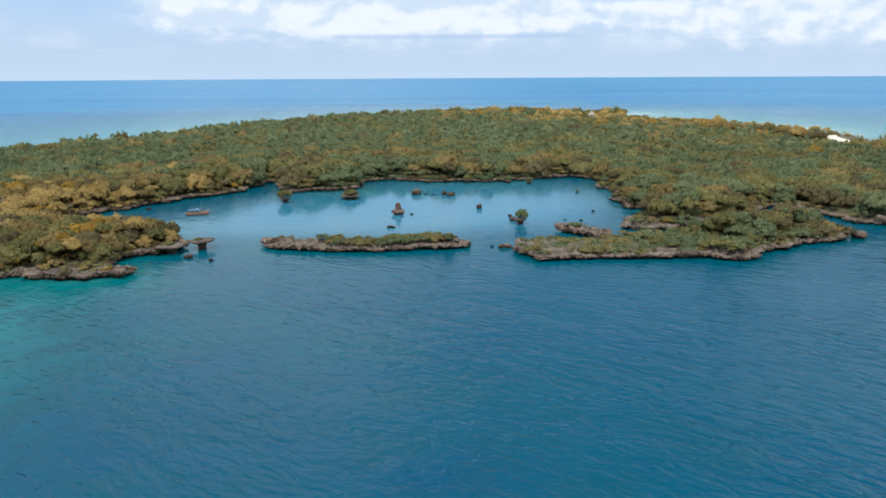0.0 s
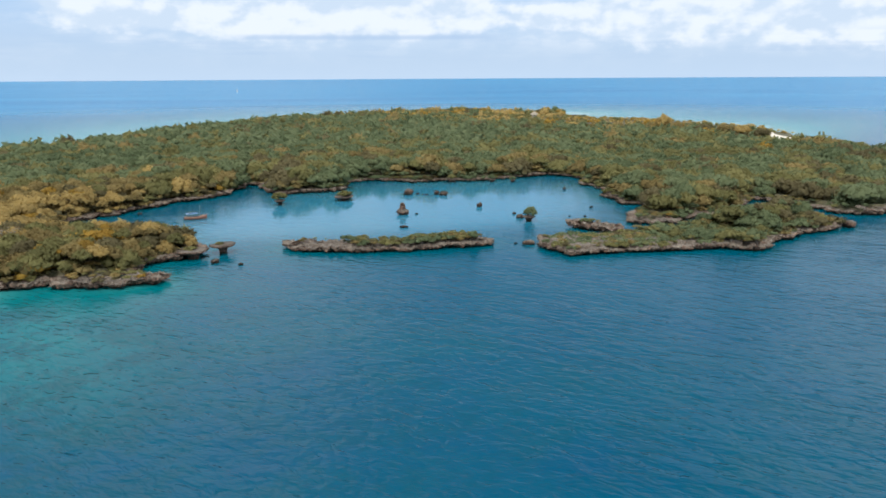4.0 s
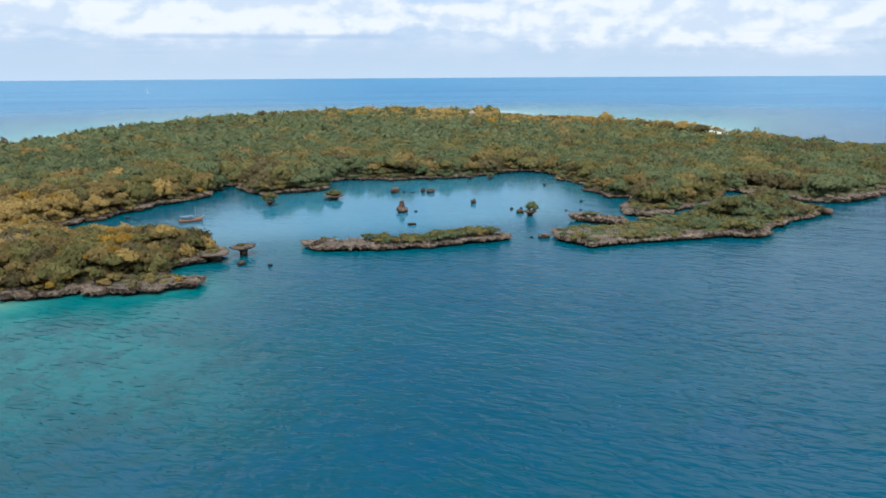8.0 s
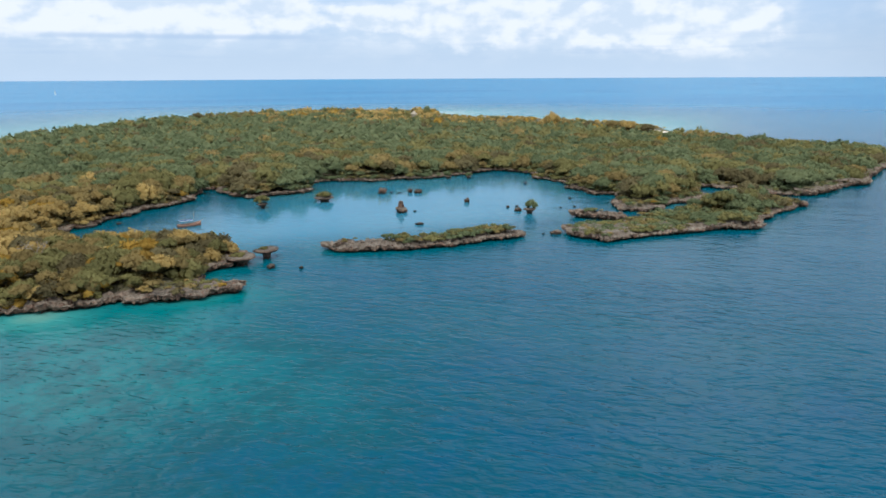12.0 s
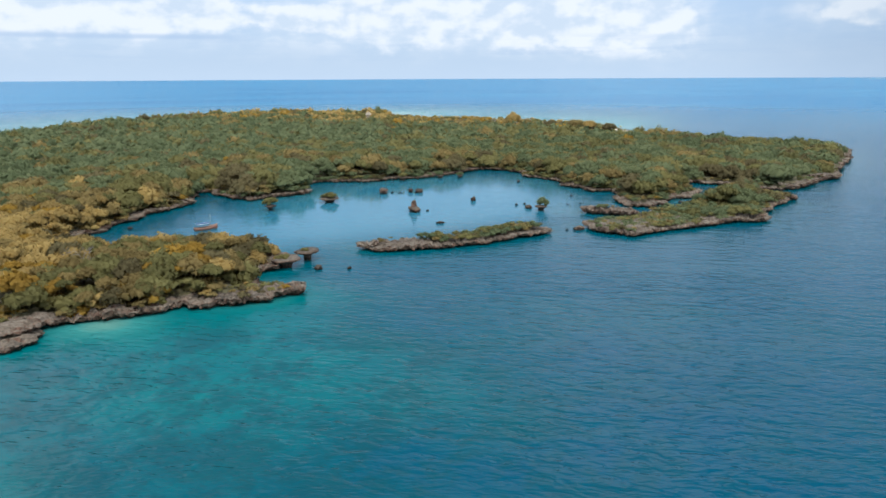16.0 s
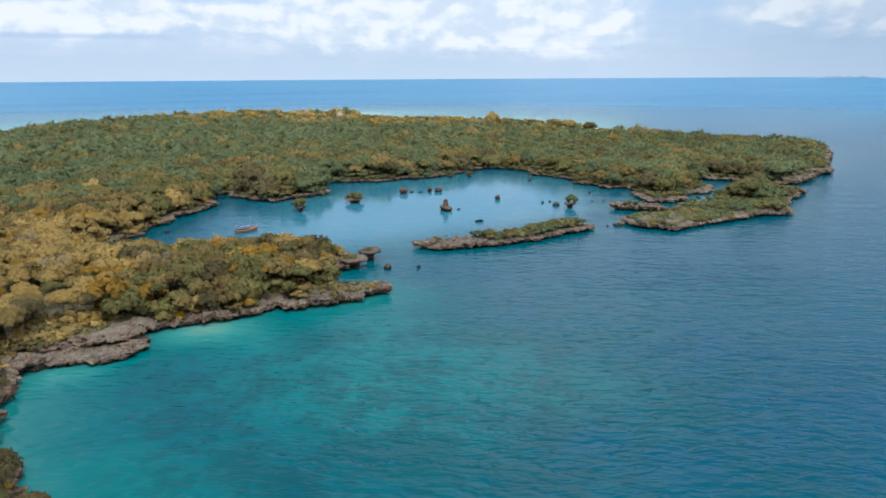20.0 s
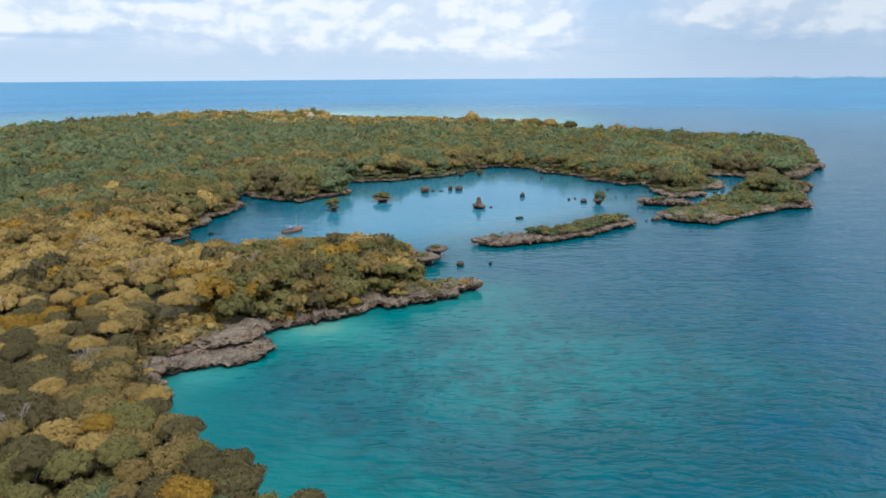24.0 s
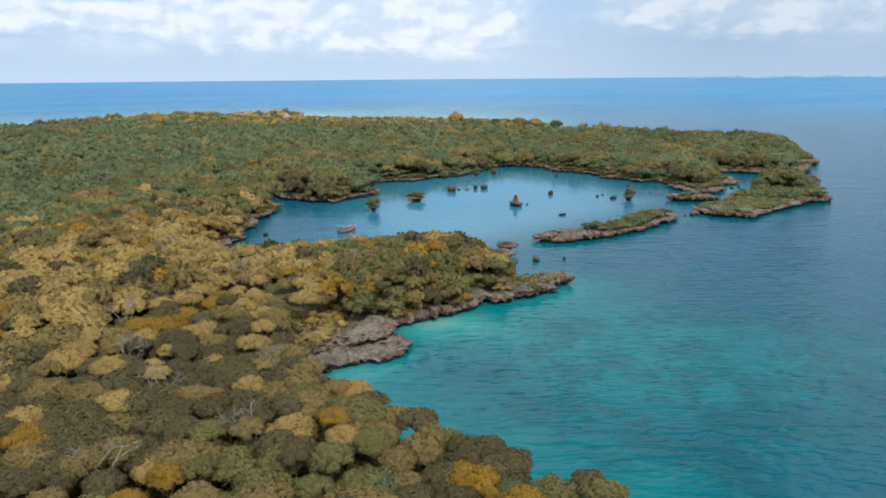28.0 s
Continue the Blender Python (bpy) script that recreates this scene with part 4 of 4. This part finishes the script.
cairn = rock(0, 0, 2.7, 2.2, 2.0, 61, "reddish coral stack with a narrow pinnacle in the lagoon", 0.8, 30, 0.3)
pin = new("pinnacle", mesh_of("pinnacle", *lump(0, 0, 1.0, 0.9, 2.6, 62, 0.95), [ROCK_STEM]))
pin.parent, pin.location = cairn, (0.1, 0.2, 1.2)
cap = new("capstone", mesh_of("capstone", *lump(0, 0, 0.95, 0.8, 0.75, 60, 0.8), [ROCK_STEM]))
cap.parent, cap.location = cairn, (0.1, 0.2, 3.5)
rock(3.5, -3.8, 0.8, 0.5, 0.45, 63, "small dark rock awash beside the stack")
rock(32, 33, 2.2, 1.9, 2.5, 64, "boxy brown coral rock in the lagoon", 0.85, 20)
rock(35.5, 30.5, 0.8, 0.6, 0.7, 65, "small dark rock awash", group="rocks awash")
rock(36.5, 27, 1.5, 0.6, 0.35, 66, "low dark rock ledge awash", turn=-30)
rock(40.5, 24.2, 1.1, 1.0, 1.7, 67, "dark upright coral rock in the lagoon", 0.9)
rock(41, 20.3, 1.7, 1.2, 1.6, 68, "dark coral rock in the lagoon", 0.85, -40)
rock(31, -10, 1.2, 0.8, 1.5, 69, "dark pointed rock fin in the lagoon", 0.8, -50, 1.2)
rock(-16, -19, 1.5, 0.6, 0.75, 70, "low dark double-humped rock awash", 0.9, -45, 0.5)
rock(29, -29.5, 0.8, 0.6, 0.8, 71, "small dark rock awash", group="rocks awash")
rock(32.5, -31.5, 0.6, 0.5, 0.6, 72, "small dark rock awash", group="rocks awash")
rock(24.5, -36, 1.5, 1.1, 1.2, 73, "dark coral rock beside the mushroom rock", 0.85, -40, 0.6)
rock(43, -51, 0.6, 0.5, 0.5, 74, "small dark rock awash", group="rocks awash")
rock(-6, -64.8, 2.0, 1.2, 1.2, 75, "low boxy reddish rock in the gap between the islets", 0.85, -50)
rock(-8.2, -61.5, 0.7, 0.4, 0.4, 76, "small dark rock awash", group="rocks awash")
rock(88, -125, 2.4, 2.0, 2.4, 77, "reddish coral boulder off the end of the spit", 0.75)
rock(-84.2, -17.8, 1.4, 1.0, 1.0, 78, "dark undercut coral rock off the headland", 0.65)
rock(-80.5, -25, 0.7, 0.4, 0.6, 79, "small dark pointed rock awash", 0.8, 0, 1.0)
rock(-69, 70, 1.0, 0.8, 0.8, 80, "small dark rock in the quiet lagoon corner")
rock(-78, 75, 4.2, 1.7, 1.1, 81, "low reddish rock slab running out from the shore", 0.85, -8)
rock(39, -47, 0.5, 0.5, 0.4, 82, "small dark rock awash", group="rocks awash")
rock(60, -42, 0.8, 0.6, 0.6, 83, "small dark rock awash", group="rocks awash")
rock(90, -7, 0.9, 0.7, 1.0, 84, "small dark upright rock in the lagoon", 0.8, 0, 0.8)
rock(62, -86, 1.1, 0.9, 0.7, 85, "dark rock in the bright tidal pool", group="")
rock(66, -89, 1.3, 0.8, 0.6, 86, "dark rock in the bright tidal pool", group="")

# ---------------------------------------------------------------- moored wooden boat
WOOD_RED = plain("boat_wood", (0.21, 0.095, 0.058), 0.6, 9.0)
WOOD_PALE = plain("boat_rail", (0.42, 0.28, 0.18), 0.6, 9.0)
CANVAS_DARK = plain("awning_blue", (0.035, 0.075, 0.16), 0.9, 4.0)
CANVAS_WHITE = plain("awning_white", (0.72, 0.72, 0.70), 0.8, 4.0)
POLE = plain("pole_wood", (0.30, 0.22, 0.15), 0.6, 8.0)


def bar(p, q, r, sides=8):
    v, f = stick(p, q, r, r * 0.9, sides)
    return v, f


def boat():
    root = tagged(new("boat"), "reddish brown wooden boat with an awning moored in the lagoon", "boat")
    root.matrix_basis = pose(-58.5, 46.5, 0.0, 0, 0, -23)
    n, k = 22, 9
    rows = []
    for i in range(n):
        u = i / (n - 1)
        x = -3.9 + 7.8 * u
        half = 1.15 * (1 - max(0, (u - 0.55) / 0.45) ** 2.2) * (0.78 + 0.22 * min(1, u / 0.25))
        top = 0.85 + 0.75 * max(0, (u - 0.5) / 0.5) ** 2 + 0.18 * max(0, (0.3 - u) / 0.3)
        for j in range(k):
            w = -1 + 2 * j / (k - 1)
            rows.append((x + 0.5 * (u > 0.8) * (u - 0.8) * (1 - abs(w)) * 0, half * np.sign(w) * abs(w) ** 0.6, -0.35 + (top + 0.35) * abs(w) ** 2.2))
    v = np.array(rows)
    i, j = np.meshgrid(np.arange(n - 1), np.arange(k - 1), indexing="ij")
    f = np.stack([i * k + j, (i + 1) * k + j, (i + 1) * k + j + 1, i * k + j + 1], -1).reshape(-1, 4)
    hull = new("hull", mesh_of("hull", v, f, [WOOD_RED], sides=4))
    hull.parent = root
    hull.modifiers.new("plank", "SOLIDIFY").thickness = 0.07
    for sgn, nm in ((-1, "gunwale"), (1, "gunwale")):
        edge = v[[a * k + (0 if sgn < 0 else k - 1) for a in range(n)]]
        g = new(nm, mesh_of(nm, *gather([bar(edge[a], edge[a + 1], 0.06, 5) for a in range(n - 1)]), [WOOD_PALE]))
        g.parent = root
    for x in (-2.6, -1.0, 0.6, 2.0):
        bm = bmesh.new()
        bmesh.ops.create_cube(bm, size=1.0, matrix=Matrix.LocRotScale((x, 0, 0.55), None, (0.28, 2.0 if x < 1.5 else 1.5, 0.05)))
        part("thwart", bm, WOOD_PALE, root)
    for x in (-3.0, -1.2, 0.6):
        for y in (-0.95, 0.95):
            p = new("awning_post", mesh_of("awning_post", *bar((x, y, 0.6), (x, y * 0.95, 2.25), 0.035), [POLE]))
            p.parent = root
    bm = bmesh.new()
    bmesh.ops.create_grid(bm, x_segments=10, y_segments=8, size=0.5)
    for q in bm.verts:
        q.co = Vector((-1.2 + q.co.x * 4.2, q.co.y * 2.3, 2.32 - 0.5 * q.co.y ** 2 + 0.04 * math.sin(q.co.x * 18)))
    aw = part("awning", bm, CANVAS_DARK, root, "dark blue canvas awning")
    aw.modifiers.new("cloth", "SOLIDIFY").thickness = 0.03
    for y in (-1.16, 1.16):
        bm = bmesh.new()
        bmesh.ops.create_cube(bm, size=1.0, matrix=Matrix.LocRotScale((-1.2, y, 2.16), None, (4.2, 0.025, 0.12)))
        part("awning_valance", bm, CANVAS_WHITE, root, "white hanging edge of the awning")
    for nm, p, q, r in (("mast", (1.4, 0, 0.2), (1.7, 0, 5.2), 0.06), ("bowsprit", (3.6, 0, 1.5), (4.7, 0, 1.95), 0.05), ("rudder_post", (-3.95, 0, -0.3), (-4.05, 0, 1.2), 0.06)):
        m = new(nm, mesh_of(nm, *bar(p, q, r), [POLE]))
        m.parent = root
    bm = bmesh.new()
    bmesh.ops.create_cube(bm, size=1.0, matrix=Matrix.LocRotScale((-4.05, 0, 0.62), None, (0.35, 0.45, 0.7)))
    bmesh.ops.bevel(bm, geom=bm.edges[:], offset=0.06, segments=2)
    part("outboard_motor", bm, plain("motor_grey", (0.06, 0.06, 0.065), 0.4), root, "dark grey outboard motor")


boat()


def sailing_boat():
    root = tagged(new("sailing_boat"), "distant white sailing boat on the open sea", "boat")
    root.matrix_basis = pose(1015.0, 1960.0, 1.2, 0, 0, 40)
    white = plain("sail_white", (0.80, 0.80, 0.78), 0.7)
    v, f = ICO2
    h = new("hull", mesh_of("hull", v * np.array([6.5, 1.7, 1.4]) + np.array([0, 0, 0.5]), f, [white]))
    h.parent = root
    m = new("mast", mesh_of("mast", *bar((0, 0, 0), (0, 0, 17), 0.15), [POLE]))
    m.parent = root
    for nm, pts in (("mainsail", [(-0.3, 0.05, 2.4), (-5.6, 0.5, 2.6), (-0.3, 0.05, 16.5)]), ("jib", [(0.3, 0.05, 14.5), (6.2, 0.2, 1.6), (0.6, 0.8, 2.0)])):
        bm = bmesh.new()
        bm.faces.new([bm.verts.new(q) for q in pts])
        bmesh.ops.subdivide_edges(bm, edges=bm.edges[:], cuts=3, use_grid_fill=True)
        sail = part(nm, bm, white, root)
        sail.modifiers.new("cloth", "SOLIDIFY").thickness = 0.06


sailing_boat()

# ---------------------------------------------------------------- the far shore of the island


def beach():
    bm = bmesh.new()
    bmesh.ops.create_grid(bm, x_segments=40, y_segments=14, size=0.5)
    for q in bm.verts:
        a, b = q.co.x, q.co.y
        q.co = Vector((416 + a * 80 - 26 * b, 31 + a * 55 + b * 38 + 3 * math.sin(a * 9), -0.4 + 3.5 * min(1.0, (b + 0.5) / 0.45) * min(1.0, (0.5 - abs(a)) / 0.12)))
    tagged(link(bm, "beach", SAND), "pale sandy beach on the far shore", "beach", kind="structure")
    bm = bmesh.new()
    bmesh.ops.create_grid(bm, x_segments=40, y_segments=8, size=0.5)
    for q in bm.verts:
        a, b = q.co.x, q.co.y
        q.co = Vector((546 + b * 26 + 6 * math.sin(a * 7), 255 + a * 190, 1.8 * (0.25 - b * b) * 4 - 0.3))
    tagged(link(bm, "beach_north", SAND), "thin strip of pale sand on the far shore", "beach", kind="structure")


beach()


def big_tree(x, y, r, high, mat, seed, label, name="tree"):
    rng = np.random.default_rng(seed)
    root = tagged(new(name), label, "tree", "tall trees of the far shore")
    root.location = (x, y, 2.3)
    t = new("trunk", mesh_of("trunk", *trunk_mesh(rng, high, r), [BARK]))
    t.parent = root
    v, f, nn = crown(rng, ICO1, 16, 1500, 0.07)
    c = new("crown", mesh_of("crown", v * np.array([r, r, (high - 3.0) / 0.92]), f, [mat], tint=np.full(len(v), 0.6), normals=nn))
    c.parent, c.location = root, (0, 0, 3.0)


# straw and brown crowns carry the golden sunlight of the far rim as colour
big_tree(389, 113, 8.5, 15.0, LEAF_STRAW, 71, "tall round yellow-green tree on the far shore")
big_tree(362, 19, 6.5, 10.0, LEAF_GREY, 72, "broad grey half-bare tree on the far shore")
big_tree(384, 100, 6.0, 10.0, LEAF_BROWN, 73, "brownish dry tree beside the yellow one")
big_tree(375, 52, 7.5, 10.5, LEAF_BROWN, 74, "broad brownish tree on the far shore")
big_tree(370, 38, 6.5, 11.0, LEAF_STRAW, 75, "broad golden tree on the far shore")
big_tree(382, 75, 7.0, 9.5, LEAF_GREY, 76, "broad grey-brown dry tree on the far shore")


def hut():
    root = tagged(new("hut"), "small pale thatched hut among the far trees", "hut")
    root.matrix_basis = pose(486, 329, 3.0, 0, 0, 30)
    wall = plain("hut_wall", (0.45, 0.38, 0.29), 0.9)
    thatch = plain("hut_thatch", (0.30, 0.25, 0.18), 0.95)
    bm = bmesh.new()
    bmesh.ops.create_cube(bm, size=1.0, matrix=Matrix.LocRotScale((0, 0, 1.9), None, (6, 4.5, 3.8)))
    part("wall", bm, wall, root)
    bm = bmesh.new()
    bmesh.ops.create_cone(bm, segments=4, radius1=5.6, radius2=0.5, depth=3.6, matrix=Matrix.LocRotScale((0, 0, 5.6), Euler((0, 0, radians(45))), None))
    part("roof", bm, thatch, root)


hut()
rock(590, 350, 8, 3, 1.8, 91, "dark rocks off the far point", 0.9, -10)
rock(604, 345, 5, 2, 1.2, 92, "dark rocks off the far point", 0.9, -10)


def far_coast():
    """Low wooded coast on the horizon, its haze put into the colour."""
    n = 120
    rows = []
    for i in range(n):
        a = radians(92.6 + 34 * i / (n - 1))
        h = 22.0 + 17.0 * min(1, i / 10) * (0.8 + 0.25 * math.sin(i * 0.7) * math.sin(i * 0.23) + 0.1 * math.sin(i * 2.3))
        for d, z in ((4700, 18.0), (4702, 0.4 * 18 + 0.6 * h), (4712, h), (4760, h), (4790, 15.0)):
            rows.append((-270 + math.sin(a) * d * 0.985, -50 + math.cos(a) * d * 0.985, z))
    i, j = np.meshgrid(np.arange(n - 1), np.arange(4), indexing="ij")
    f = np.stack([i * 5 + j, (i + 1) * 5 + j, (i + 1) * 5 + j + 1, i * 5 + j + 1], -1).reshape(-1, 4)
    m, q = material("far_woods_hazed")
    p = place(q)
    # blue-grey instead of leaf green: distance haze painted in
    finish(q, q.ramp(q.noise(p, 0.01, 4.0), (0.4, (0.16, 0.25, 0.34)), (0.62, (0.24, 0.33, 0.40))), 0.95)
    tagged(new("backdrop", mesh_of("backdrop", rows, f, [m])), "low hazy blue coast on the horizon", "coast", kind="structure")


far_coast()

# ---------------------------------------------------------------- bare trees


def bare_tree(x, y, high, seed, lean=0.2):
    rng = np.random.default_rng(seed)
    limbs = []

    def grow(p, w, length, r, depth, out):
        q = p + w * length
        out.append(stick(p, q, r, r * 0.65, 5))
        if depth == 0:
            return
        for _ in range(2 if depth > 2 else 3):
            d = w + rng.normal(0, 0.55, 3)
            d[2] = max(d[2], 0.05)
            grow(q, d / np.linalg.norm(d), length * rng.uniform(0.62, 0.82), r * 0.62, depth - 1, out)

    w = np.array([lean, lean * 0.5, 1.0])
    foot = w * high * 0.34
    for k in range(3):
        d = w + np.array([math.cos(2.1 * k + seed), math.sin(2.1 * k + seed), 0]) * 0.6
        out = []
        grow(foot, d / np.linalg.norm(d), high * 0.27, 0.11, 3, out)
        limbs.append(out)
    root = tagged(new("bare_tree"), "bare pale grey tree standing in the forest", "tree", "bare trees")
    root.location = (x, y, 2.6)
    t = new("trunk", mesh_of("trunk", *stick((0, 0, -0.5), foot * 1.03, 0.17, 0.12, 7), [BARK]))
    t.parent = root
    for out in limbs:
        b = new("limb", mesh_of("limb", *gather(out), [BARK]))
        b.parent = root


for k, (x, y, h) in enumerate([(-215, 14, 8.5), (-126, 19, 9), (-161, 77, 9), (-184, 9, 8), (-186, 32, 8.5), (-203, 3, 8), (-137, 39, 9), (-148, 60, 8.5),
                               (-196, 20, 8.5), (-120, 70, 9), (-170, 45, 8.5)]):
    bare_tree(x, y, h, 200 + k)
